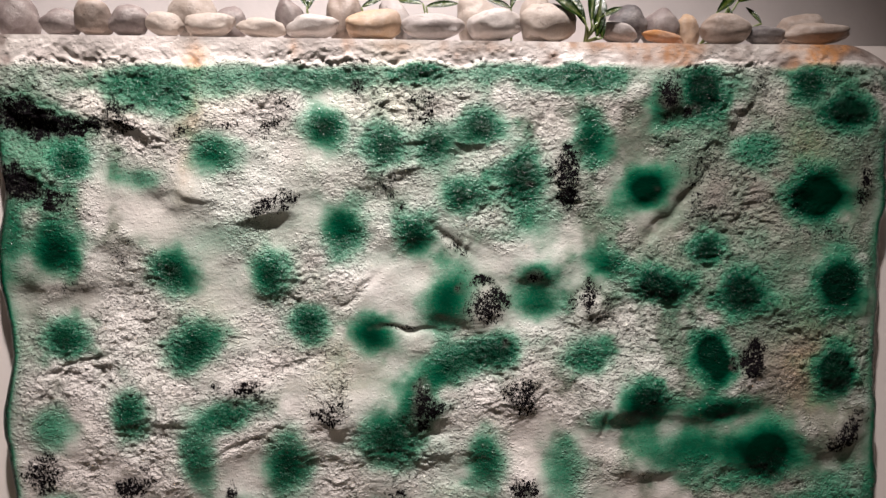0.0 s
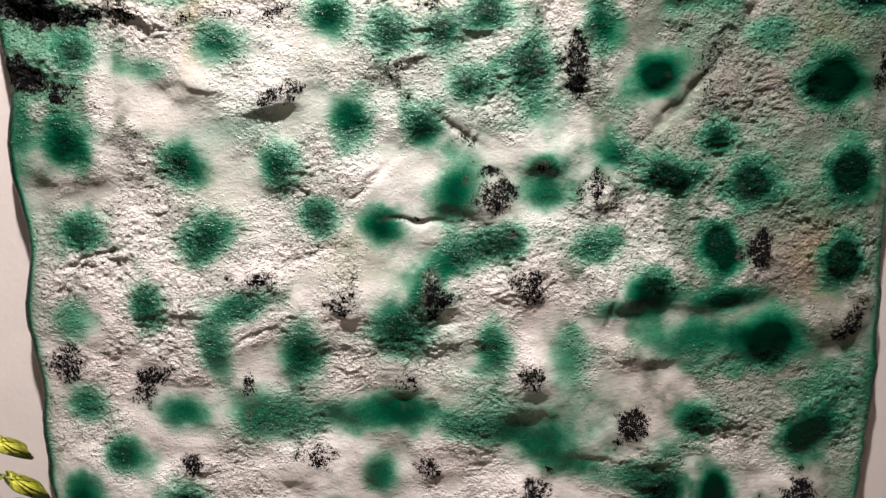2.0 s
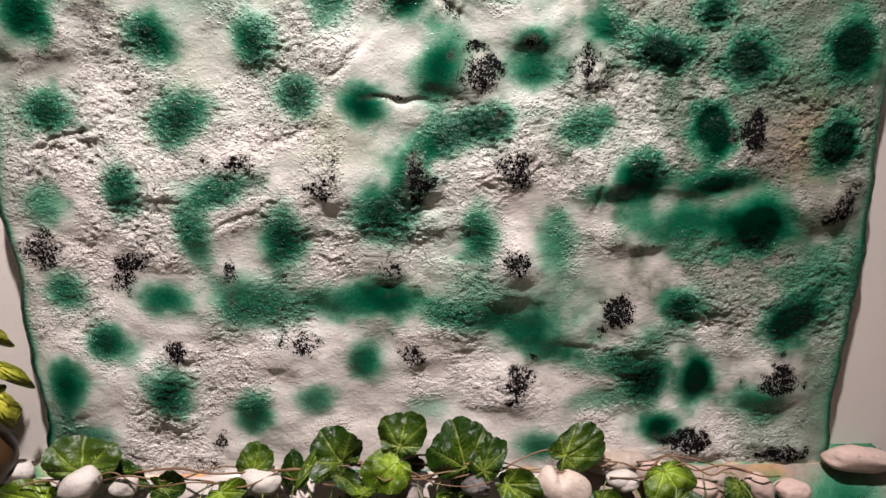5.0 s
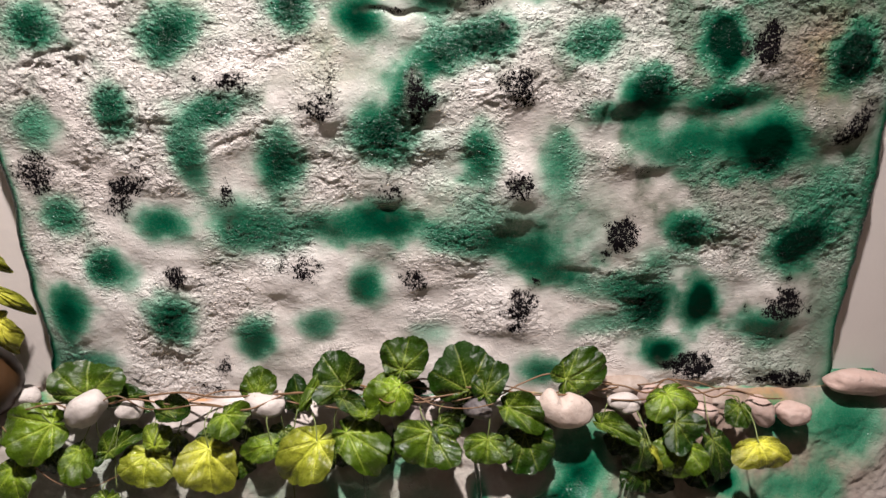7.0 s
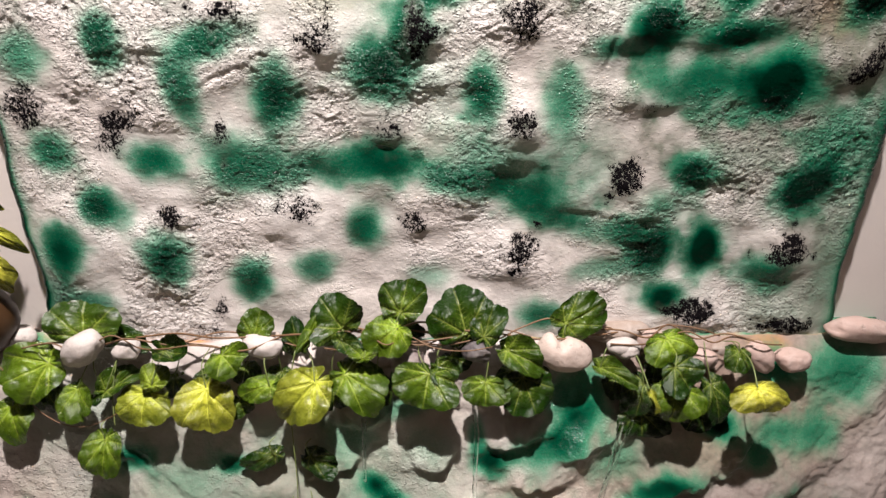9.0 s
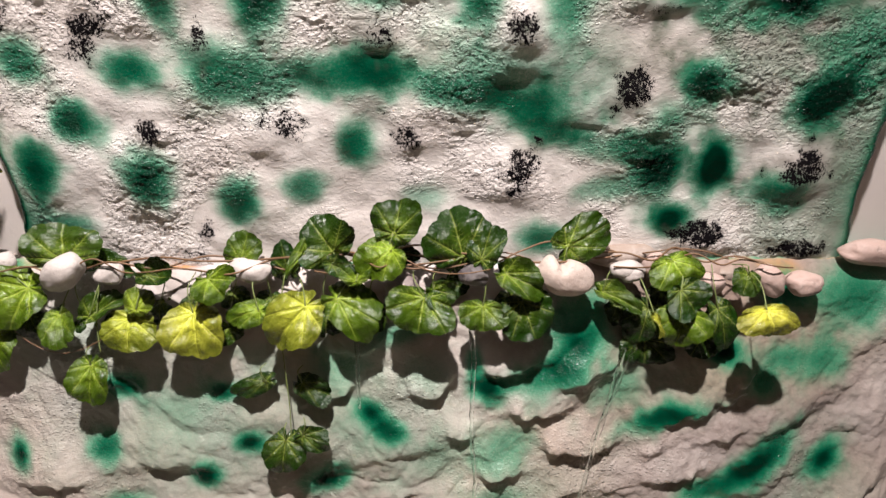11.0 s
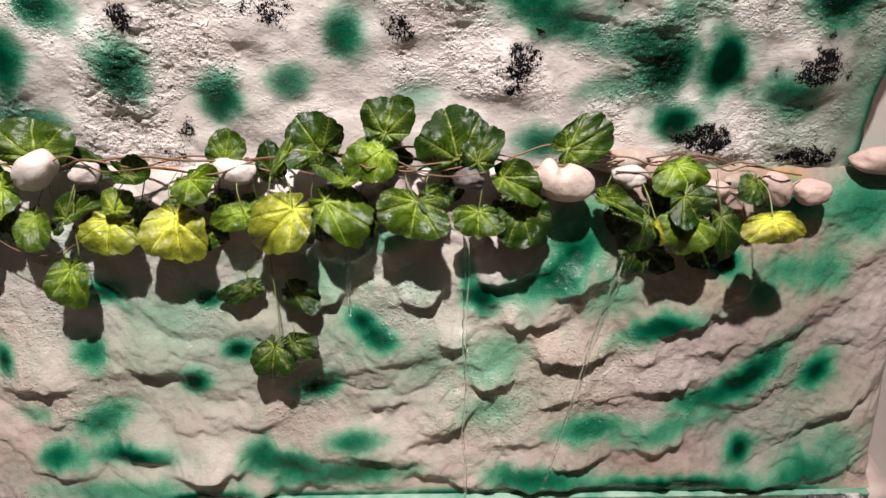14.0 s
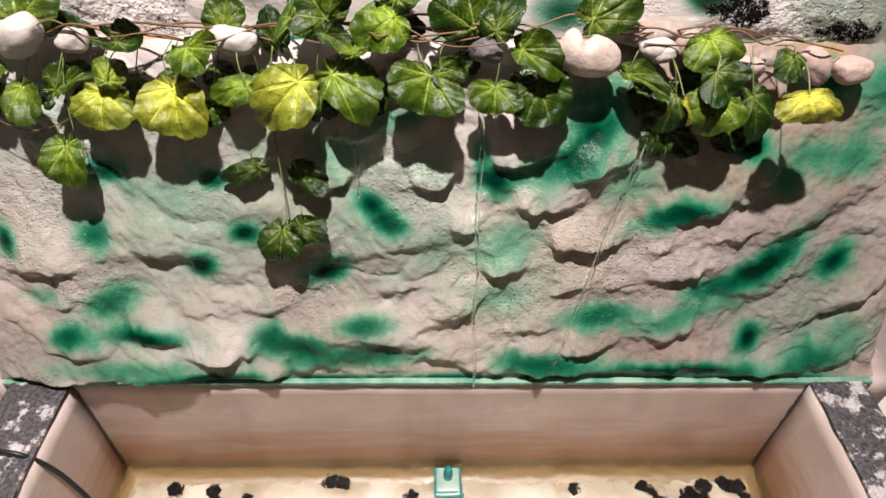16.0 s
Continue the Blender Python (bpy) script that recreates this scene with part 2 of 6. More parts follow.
def near(mark, x, z, slope, reach):
    """Indices near a mark (x, z, half width, half height, degrees), and the place in its own half widths."""
    cx, cz, rx, rz, angle = mark[:5]
    dx, dz = x - cx, (z - cz) * slope
    pick = np.where(dx * dx + dz * dz < (reach * max(rx, rz)) ** 2)
    dx, dz = dx[pick], dz[pick]
    c, s = math.cos(radians(angle)), math.sin(radians(angle))
    return pick, (dx * c + dz * s) / rx, (dz * c - dx * s) / rz


def painted(kind, x, z, slope, power, wobble):
    out = np.zeros_like(x)
    for mark in MARKS[kind]:
        pick, a, b = near(mark, x, z, slope, 2.4)
        r = np.sqrt(a * a + b * b) * (1.05 if kind == "green" else 1.0) * (1 + (0.18 if kind == "green" else 0.5) * wobble[pick])
        thin = kind == "green" and mark[5] < 0.3
        out[pick] = 1 - (1 - out[pick]) * (1 - np.clip((0.7 if thin else 1.0) * mark[5] * (np.exp(-r ** (2.0 if thin else power)) + (0.09 * np.exp(-(r / 1.6) ** 2) if kind == "green" else 0)), 0, 1))
    return out


def lumps(x, z, slope, high=0.42, low=0.66, level=1.62):
    """Knobs that swell gently from above and break off below, more steeply over the given level."""
    out = np.zeros_like(x)
    for mark in MARKS["lump"]:
        pick, a, b = near(mark, x, z, slope, 3.0)
        if mark[5] < 0:
            out[pick] += mark[5] * np.exp(-(a * a + b * b))
            continue
        b = np.where(b > -0.25, (b + 0.25) / 1.5, (b + 0.25) / (high if mark[1] > level else low))
        tall = mark[5] * min(1.0, (0.05 / mark[2]) ** 0.7)
        out[pick] = out[pick] + tall * np.exp(-(a * a + b * b))
    return out


def grid_mesh(name, places, paint, shape):
    """A quad sheet of rows x columns vertices with float attributes."""
    rows, cols = shape
    me = bpy.data.meshes.new(name)
    index = np.arange(rows * cols).reshape(rows, cols)
    faces = np.stack([index[:-1, :-1], index[:-1, 1:], index[1:, 1:], index[1:, :-1]], -1).reshape(-1, 4)
    me.vertices.add(rows * cols)
    me.vertices.foreach_set("co", places.reshape(-1).astype(np.float32))
    me.loops.add(faces.size)
    me.loops.foreach_set("vertex_index", faces.reshape(-1).astype(np.int32))
    me.polygons.add(len(faces))
    me.polygons.foreach_set("loop_start", np.arange(0, faces.size, 4, dtype=np.int32))
    me.polygons.foreach_set("use_smooth", np.ones(len(faces), dtype=bool))
    for key, values in paint.items():
        me.attributes.new(key, "FLOAT", "POINT").data.foreach_set("value", values.reshape(-1).astype(np.float32))
    me.update(calc_edges=True)
    me.materials.append(ROCK)
    return me


def panel_thing(name, at):
    ob = new(name)
    ob.location = at
    ob.empty_display_size = 0.05
    return ob


def panel_part(name, places, paint, rows, cols, parent, label=""):
    piece = places[rows, cols]
    ob = new(name, grid_mesh(name, piece, {key: a[rows, cols] for key, a in paint.items()}, piece.shape[:2]))
    ob.parent = parent
    ob.matrix_parent_inverse = Matrix.Translation(parent.location).inverted()
    return tagged(ob, label)


def clear_marks():
    for marks in MARKS.values():
        marks.clear()


UP_L, UP_R, UP_B, UP_T = -0.594, 0.661, 0.945, 1.929     # upper panel
LOW_B, LOW_T = 0.452, 0.95                              # lower panel
LEDGE = 0.95


def upper_face(z):
    return 0.843 + 0.0187 * z


def lower_face(z):
    return 0.489 + 0.361 * z



# lumps of the upper panel
lump(0.084, 1.560, 0.040, 0.033, 0, 0.022)
lump(0.238, 1.563, 0.042, 0.033, 0, 0.018)
lump(-0.225, 1.702, 0.044, 0.027, 10, 0.018)
lump(0.063, 1.800, 0.041, 0.027, 0, 0.018)
lump(-0.407, 1.823, 0.047, 0.023, -15, 0.016)
lump(-0.051, 1.755, 0.049, 0.027, 20, 0.016)
lump(0.199, 1.728, 0.037, 0.040, 0, 0.014)
lump(-0.211, 1.597, 0.033, 0.032, 0, 0.009)
lump(-0.100, 1.597, 0.049, 0.027, 0, 0.009)
lump(-0.138, 1.414, 0.042, 0.033, -1, 0.014)
lump(-0.005, 1.423, 0.032, 0.036, -1, 0.012)
lump(0.133, 1.440, 0.038, 0.043, 0, 0.016)
lump(0.470, 1.479, 0.030, 0.038, 0, 0.012)
lump(-0.258, 1.452, 0.040, 0.025, 0, 0.005)
lump(0.248, 1.416, 0.035, 0.033, -1, 0.015)
lump(0.324, 1.334, 0.045, 0.025, -1, 0.013)
lump(0.422, 1.430, 0.078, 0.034, 10, 0.018)
lump(0.555, 1.627, 0.091, 0.049, 0, 0.016)
lump(-0.536, 1.839, 0.087, 0.031, -10, 0.022)
lump(-0.555, 1.755, 0.065, 0.033, 0, 0.020)
lump(-0.325, 1.728, 0.050, 0.024, -10, 0.013)
lump(-0.508, 1.606, 0.065, 0.024, 0, 0.013)
lump(0.351, 1.605, 0.060, 0.033, 0, 0.016)
lump(0.587, 1.851, 0.068, 0.033, 0, 0.016)
lump(0.551, 1.736, 0.078, 0.034, 0, 0.017)
lump(0.386, 1.815, 0.102, 0.050, 45, 0.018)
lump(0.139, 1.311, 0.040, 0.034, -1, 0.016)
lump(-0.012, 1.856, 0.042, 0.034, 0, 0.010)
lump(0.573, 1.390, 0.054, 0.046, -1, 0.018)
lump(0.152, 1.622, 0.050, 0.031, 0, 0.013)
lump(-0.020, 1.676, 0.040, 0.032, 0, 0.009)
lump(-0.341, 1.716, 0.035, 0.024, -20, 0.010)
lump(0.330, 1.811, 0.037, 0.028, 0, 0.012)
lump(0.306, 1.439, 0.050, 0.033, 0, 0.013)
lump(-0.303, 1.370, 0.056, 0.041, 20, 0.010)
lump(0.146, 1.073, 0.057, 0.040, -1, 0.018)
lump(-0.216, 1.142, 0.064, 0.028, 4, 0.012)
lump(0.302, 1.204, 0.044, 0.036, -1, 0.013)
lump(0.559, 1.087, 0.056, 0.034, -1, 0.016)
lump(0.429, 0.989, 0.057, 0.028, -1, 0.013)
lump(-0.540, 1.099, 0.053, 0.044, -1, 0.013)
lump(0.265, 1.172, 0.065, 0.020, -10, 0.012)
lump(-0.391, 1.087, 0.040, 0.044, -1, 0.009)
lump(-0.047, 1.287, 0.036, 0.024, -1, 0.009)
lump(-0.009, 1.156, 0.038, 0.034, -1, 0.010)
lump(0.141, 1.294, 0.043, 0.034, -1, 0.014)
lump(0.138, 1.252, 0.050, 0.028, -1, 0.012)
lump(0.445, 1.237, 0.054, 0.036, -1, 0.013)
lump(0.585, 0.964, 0.058, 0.028, -1, 0.013)
lump(0.036, 1.355, 0.055, 0.019, 9, 0.009)
lump(-0.062, 0.936, 0.055, 0.033, -2, 0.008)
# grooves
lump(0.353, 1.700, 0.087, 0.007, 48, -0.012)
lump(0.074, 1.684, 0.044, 0.005, 68, -0.007)
lump(0.032, 1.656, 0.038, 0.006, -36, -0.010)
lump(0.154, 1.806, 0.043, 0.006, 58, -0.007)
lump(0.450, 1.827, 0.047, 0.007, 61, -0.008)
lump(-0.092, 1.585, 0.040, 0.005, 45, -0.007)
lump(-0.189, 1.476, 0.040, 0.004, 25, -0.006)
lump(-0.029, 1.530, 0.048, 0.005, -6, -0.008)
lump(0.011, 1.379, 0.041, 0.005, 15, -0.006)
lump(0.265, 1.419, 0.037, 0.006, 76, -0.008)
lump(-0.043, 1.849, 0.031, 0.005, -50, -0.006)
lump(0.052, 1.668, 0.032, 0.004, 70, -0.006)
lump(-0.482, 1.486, 0.072, 0.004, 20, -0.005)
lump(-0.272, 1.362, 0.040, 0.005, 20, -0.006)
# green paint on the upper panel
spray(-0.383, 1.870, 0.057, 0.029, 0, 0.70)
spray(-0.283, 1.871, 0.062, 0.023, 0, 0.40)
spray(-0.182, 1.879, 0.054, 0.019, 0, 0.50)
spray(-0.101, 1.883, 0.047, 0.019, 0, 0.55)
spray(-0.015, 1.891, 0.047, 0.023, 0, 0.80)
spray(0.193, 1.888, 0.063, 0.025, 0, 0.60)
spray(0.241, 1.881, 0.040, 0.023, 0, 0.60)
spray(0.098, 1.895, 0.047, 0.017, 0, 0.40)
spray(-0.353, 1.847, 0.038, 0.023, 0, 0.50)
spray(-0.490, 1.766, 0.032, 0.031, 0, 0.88)
spray(-0.141, 1.813, 0.034, 0.031, 0, 0.88)
spray(-0.059, 1.788, 0.035, 0.031, 0, 0.88)
spray(0.012, 1.788, 0.028, 0.027, 0, 0.88)
spray(0.075, 1.816, 0.035, 0.030, 0, 0.88)
spray(0.230, 1.796, 0.027, 0.038, 10, 0.85)
spray(-0.293, 1.778, 0.036, 0.030, 0, 0.75)
spray(-0.391, 1.741, 0.028, 0.017, 0, 0.45)
spray(0.131, 1.746, 0.035, 0.040, 0, 0.88)
spray(0.048, 1.718, 0.028, 0.028, 0, 0.88)
spray(0.308, 1.728, 0.040, 0.029, 20, 1.06)
spray(0.468, 1.784, 0.034, 0.027, 0, 0.55)
spray(0.388, 1.866, 0.043, 0.040, 0, 1.06)
spray(0.337, 1.846, 0.027, 0.033, 0, 0.88)
spray(0.537, 1.874, 0.031, 0.030, 0, 0.88)
spray(0.595, 1.835, 0.045, 0.027, 0, 1.19)
spray(0.552, 1.716, 0.048, 0.039, 0, 1.25)
spray(-0.119, 1.672, 0.035, 0.040, 0, 0.85)
spray(-0.016, 1.662, 0.029, 0.030, 0, 0.88)
spray(-0.514, 1.646, 0.039, 0.037, 0, 0.88)
spray(-0.356, 1.614, 0.034, 0.037, 0, 0.88)
spray(-0.220, 1.607, 0.028, 0.034, 0, 0.88)
spray(-0.280, 1.665, 0.055, 0.025, 15, 0.28)
spray(-0.168, 1.539, 0.031, 0.031, 0, 0.88)
spray(-0.078, 1.526, 0.031, 0.029, 0, 0.88)
spray(0.028, 1.572, 0.034, 0.045, -25, 0.85)
spray(0.156, 1.604, 0.029, 0.024, 0, 0.80)
spray(0.157, 1.567, 0.037, 0.028, 0, 0.72)
spray(0.147, 1.696, 0.048, 0.040, 0, 0.35)
spray(0.257, 1.624, 0.037, 0.021, -10, 0.75)
spray(0.331, 1.589, 0.042, 0.026, -10, 1.15)
spray(0.399, 1.643, 0.031, 0.027, 0, 0.94)
spray(0.454, 1.582, 0.035, 0.040, 0, 1.02)
spray(0.590, 1.594, 0.040, 0.044, 0, 1.21)
spray(0.482, 1.611, 0.114, 0.083, 0, 0.20)
spray(0.557, 1.788, 0.098, 0.066, 0, 0.18)
spray(-0.508, 1.518, 0.034, 0.032, 0, 0.87)
spray(-0.328, 1.505, 0.047, 0.032, 40, 0.88)
spray(0.076, 1.494, 0.061, 0.028, 10, 0.80)
spray(0.105, 1.494, 0.029, 0.023, 0, 0.70)
spray(0.020, 1.466, 0.049, 0.023, 35, 0.75)
spray(0.231, 1.493, 0.038, 0.030, 0, 0.65)
spray(0.413, 1.484, 0.027, 0.045, 20, 1.21)
spray(0.591, 1.466, 0.030, 0.039, 0, 1.21)
spray(-0.533, 1.389, 0.032, 0.033, -1, 0.55)
spray(-0.421, 1.412, 0.029, 0.041, -1, 0.82)
spray(-0.286, 1.407, 0.051, 0.023, 20, 0.78)
spray(-0.328, 1.346, 0.026, 0.053, 10, 0.72)
spray(-0.200, 1.332, 0.036, 0.050, -1, 0.88)
spray(-0.054, 1.372, 0.047, 0.043, -1, 0.88)
spray(-0.017, 1.421, 0.029, 0.033, -1, 0.80)
spray(0.085, 1.337, 0.031, 0.042, -1, 0.78)
spray(0.314, 1.422, 0.040, 0.036, -1, 1.02)
# green darkened for the shadow under a swelling
spray(0.422, 1.409, 0.046, 0.020, 10, 1.00)
spray(0.491, 1.345, 0.057, 0.049, -1, 1.16)
spray(0.382, 1.346, 0.077, 0.050, -1, 0.36)
spray(0.257, 1.396, 0.026, 0.018, -1, 0.60)
spray(0.200, 1.331, 0.036, 0.047, -1, 0.40)
spray(-0.141, 1.467, 0.056, 0.066, 0, 0.12)
spray(0.229, 1.595, 0.073, 0.049, 0, 0.10)
# dark green that also deepens the shade of the two left hollows
spray(-0.545, 1.822, 0.064, 0.023, -8, 0.88)
spray(-0.564, 1.730, 0.043, 0.020, 0, 0.88)
spray(-0.575, 1.661, 0.023, 0.047, 0, 0.50)
spray(-0.425, 1.755, 0.046, 0.031, 0, 0.25)
spray(0.378, 1.795, 0.086, 0.060, 40, 0.20)
spray(0.345, 1.497, 0.068, 0.046, 0, 0.10)
spray(0.525, 1.545, 0.069, 0.046, 0, 0.20)
spray(-0.525, 1.261, 0.029, 0.032, -1, 0.72)
spray(-0.377, 1.247, 0.045, 0.027, -12, 0.78)
spray(-0.473, 1.178, 0.033, 0.032, -1, 0.87)
spray(-0.542, 1.110, 0.034, 0.043, -1, 0.88)
spray(-0.390, 1.092, 0.035, 0.044, -1, 0.88)
spray(-0.262, 1.055, 0.032, 0.036, -1, 0.82)
spray(-0.167, 1.077, 0.032, 0.028, -1, 0.62)
spray(-0.089, 1.139, 0.031, 0.034, -1, 0.78)
spray(-0.207, 1.231, 0.083, 0.028, -1, 0.50)
spray(-0.090, 1.237, 0.083, 0.032, -1, 0.70)
spray(-0.056, 1.249, 0.041, 0.030, -1, 0.70)
spray(0.085, 1.207, 0.111, 0.029, -10, 0.72)
spray(0.179, 1.158, 0.061, 0.020, -12, 0.50)
spray(0.243, 1.230, 0.050, 0.076, -1, 0.26)
spray(-0.272, 1.241, 0.051, 0.055, -1, 0.42)
spray(0.392, 1.223, 0.034, 0.027, -1, 0.90)
spray(0.562, 1.197, 0.054, 0.036, 27, 1.19)
spray(0.349, 1.099, 0.040, 0.048, -1, 1.02)
spray(0.311, 1.129, 0.036, 0.029, -1, 0.75)
spray(0.281, 1.071, 0.061, 0.022, 10, 0.40)
spray(0.428, 1.102, 0.029, 0.048, -1, 1.09)
spray(0.375, 1.019, 0.033, 0.027, -1, 0.96)
spray(0.182, 0.988, 0.040, 0.027, -1, 0.72)
spray(0.010, 1.058, 0.041, 0.022, -1, 0.32)
spray(0.528, 1.061, 0.045, 0.029, -1, 0.75)
spray(0.607, 1.267, 0.046, 0.066, -1, 0.28)
spray(0.544, 0.989, 0.060, 0.050, -1, 0.25)
spray(-0.517, 1.021, 0.039, 0.023, -1, 0.55)
spray(0.629, 1.073, 0.041, 0.116, -1, 0.25)
spray(-0.565, 1.022, 0.044, 0.053, -1, 0.40)
spray(0.028, 1.344, 0.048, 0.058, -1, 0.20)
spray(0.045, 1.480, 0.089, 0.029, 18, 0.30)
spray(0.111, 1.238, 0.094, 0.043, -15, 0.42)
spray(0.185, 1.177, 0.061, 0.031, -20, 0.50)
spray(0.195, 1.291, 0.030, 0.067, 10, 0.32)
spray(0.605, 1.275, 0.060, 0.051, 0, 0.34)
spray(0.453, 1.242, 0.103, 0.047, 0, 0.22)
spray(0.382, 1.345, 0.059, 0.030, 8, 0.50)
spray(0.555, 1.175, 0.052, 0.035, 10, 0.24)
spray(0.252, 1.133, 0.053, 0.023, 0, 0.35)
spray(-0.253, 1.245, 0.050, 0.042, 0, 0.35)
spray(-0.447, 1.156, 0.026, 0.021, 0, 0.30)
spray(-0.609, 1.159, 0.026, 0.051, 0, 0.40)
spray(0.355, 1.169, 0.052, 0.035, -20, 0.30)
# sponged black on the upper panel; small marks also paint shadows under knobs
sponge_shade(-0.202, 1.848, 0.036, 0.032, 0, 0.60)
sponge_shade(-0.004, 1.841, 0.039, 0.048, 0, 0.62)
sponge_shade(-0.097, 1.868, 0.016, 0.020, 0, 0.70)
sponge_shade(0.341, 1.862, 0.029, 0.042, 0, 0.80)
sponge_shade(-0.411, 1.815, 0.035, 0.017, -20, 0.75)
sponge_shade(-0.277, 1.815, 0.048, 0.011, 5, 0.60)
sponge_shade(-0.225, 1.706, 0.036, 0.020, 25, 0.85)
sponge_shade(-0.051, 1.741, 0.041, 0.019, 25, 0.60)
sponge_shade(0.195, 1.751, 0.024, 0.041, 0, 0.85)
sponge_shade(0.199, 1.706, 0.019, 0.016, 0, 0.60)
sponge_shade(0.388, 1.748, 0.036, 0.059, -44, 0.55)
sponge_shade(0.409, 1.700, 0.034, 0.024, 0, 0.50)
sponge_shade(0.473, 1.874, 0.021, 0.035, 0, 0.60)
sponge_shade(0.624, 1.740, 0.016, 0.052, 0, 0.75)
sponge_shade(0.554, 1.667, 0.044, 0.016, 0, 0.60)
sponge_shade(-0.426, 1.628, 0.019, 0.025, 0, 0.55)
sponge_shade(-0.509, 1.589, 0.042, 0.010, 0, 0.55)
sponge_shade(0.032, 1.656, 0.035, 0.011, -35, 0.60)
sponge_shade(0.084, 1.560, 0.034, 0.033, 0, 0.86)
sponge_shade(0.231, 1.571, 0.021, 0.028, 0, 0.85)
sponge_shade(0.254, 1.545, 0.032, 0.010, 20, 0.60)
sponge_shade(0.152, 1.604, 0.019, 0.015, 0, 0.70)
sponge_shade(-0.037, 1.532, 0.037, 0.006, -5, 0.65)
sponge_shade(-0.258, 1.445, 0.032, 0.018, 0, 0.85)
sponge_shade(-0.138, 1.406, 0.031, 0.026, -1, 0.75)
sponge_shade(-0.005, 1.421, 0.021, 0.030, -1, 0.90)
sponge_shade(0.135, 1.430, 0.026, 0.038, 0, 0.82)
sponge_shade(0.470, 1.479, 0.017, 0.035, -10, 1.00)
sponge_shade(0.608, 1.373, 0.016, 0.048, -38, 0.90)
sponge_shade(-0.536, 1.323, 0.036, 0.030, -1, 0.60)
sponge_shade(-0.421, 1.305, 0.034, 0.022, -1, 0.65)
sponge_shade(0.139, 1.298, 0.030, 0.031, 20, 0.80)
sponge_shade(0.325, 1.317, 0.032, 0.012, -1, 0.60)
# black painted in for the shade of the two left hollows
sponge_shade(-0.545, 1.822, 0.064, 0.026, -8, 1.15)
sponge_shade(-0.564, 1.732, 0.042, 0.024, 0, 1.10)
sponge_shade(-0.280, 1.288, 0.019, 0.032, -1, 0.75)
sponge_shade(-0.047, 1.283, 0.029, 0.022, -1, 0.72)
sponge_shade(-0.434, 1.293, 0.026, 0.038, -23, 0.68)
sponge_shade(-0.373, 1.162, 0.019, 0.021, -1, 0.92)
sponge_shade(-0.183, 1.169, 0.029, 0.028, -1, 0.74)
sponge_shade(-0.011, 1.145, 0.024, 0.030, -1, 0.80)
sponge_shade(0.145, 1.092, 0.033, 0.029, -1, 0.97)
sponge_shade(0.301, 1.213, 0.032, 0.029, -1, 1.00)
sponge_shade(0.557, 1.098, 0.034, 0.028, -1, 1.10)
sponge_shade(0.429, 0.989, 0.039, 0.026, -1, 1.05)
sponge_shade(0.585, 0.967, 0.034, 0.017, -1, 0.95)
sponge_shade(-0.319, 1.006, 0.018, 0.029, -1, 0.72)
sponge_shade(-0.460, 0.994, 0.034, 0.023, -1, 0.50)
sponge_shade(-0.558, 1.326, 0.039, 0.027, -1, 0.55)
sponge_shade(-0.343, 0.965, 0.027, 0.013, -2, 0.60)
# rust below the stones
rust(-0.316, 1.908, 0.011, 0.046, 0, 0.55)
rust(-0.319, 1.832, 0.012, 0.054, 0, 0.40)
rust(-0.182, 1.921, 0.008, 0.023, 0, 0.50)
rust(-0.108, 1.925, 0.011, 0.018, 0, 0.50)
rust(-0.042, 1.924, 0.047, 0.008, 0, 0.40)
rust(0.082, 1.922, 0.047, 0.008, 0, 0.30)
rust(0.232, 1.927, 0.032, 0.008, 0, 0.35)
rust(0.347, 1.916, 0.032, 0.014, 0, 0.70)
rust(0.543, 1.913, 0.018, 0.028, 0, 0.90)
rust(0.568, 1.910, 0.013, 0.020, 0, 0.80)
rust(0.511, 1.925, 0.024, 0.008, 0, 0.60)
rust(0.295, 1.927, 0.048, 0.008, 0, 0.50)
rust(-0.332, 1.763, 0.012, 0.039, 0, 0.30)
rust(0.541, 1.788, 0.033, 0.032, 0, 0.35)
rust(0.553, 1.479, 0.042, 0.059, 0, 0.40)
rust(-0.125, 1.484, 0.048, 0.041, 0, 0.25)
# thin washes: a band under the lip, the side edges and the shaded side
for k in range(9):
    spray(-0.50 + 0.135 * k, 1.880 + 0.004 * (k % 3), 0.085, 0.022 + 0.004 * (k % 2), 3 - 2 * (k % 4), 0.16 + 0.08 * (k % 3))
spray(-0.545, 1.790, 0.060, 0.120, 0, 0.30)
spray(-0.560, 1.560, 0.030, 0.150, 0, 0.15)
spray(0.560, 1.800, 0.101, 0.101, 0, 0.08)
spray(0.500, 1.600, 0.184, 0.156, 0, 0.04)
spray(0.520, 1.380, 0.138, 0.110, 0, 0.04)
spray(0.300, 1.700, 0.150, 0.140, 0, 0.10)
spray(0.000, 1.730, 0.300, 0.140, 0, 0.13)
spray(-0.320, 1.600, 0.200, 0.150, 0, 0.10)
spray(0.250, 1.520, 0.200, 0.120, 0, 0.10)
spray(0.020, 1.740, 0.160, 0.110, 0, 0.08)
spray(-0.260, 1.680, 0.140, 0.110, 0, 0.07)
spray(0.060, 1.580, 0.140, 0.090, 0, 0.06)
spray(-0.060, 1.500, 0.090, 0.060, 0, 0.12)
spray(0.330, 1.380, 0.110, 0.074, 0, 0.06)
# grey that darkens the left edge where it turns from the light
overspray_shade(-0.555, 1.760, 0.060, 0.130, 0, 0.35)
overspray_shade(-0.560, 1.500, 0.045, 0.200, 0, 0.25)
# deep hollows by the edge, with grey painted in for their shade
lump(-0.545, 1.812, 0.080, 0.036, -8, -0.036)
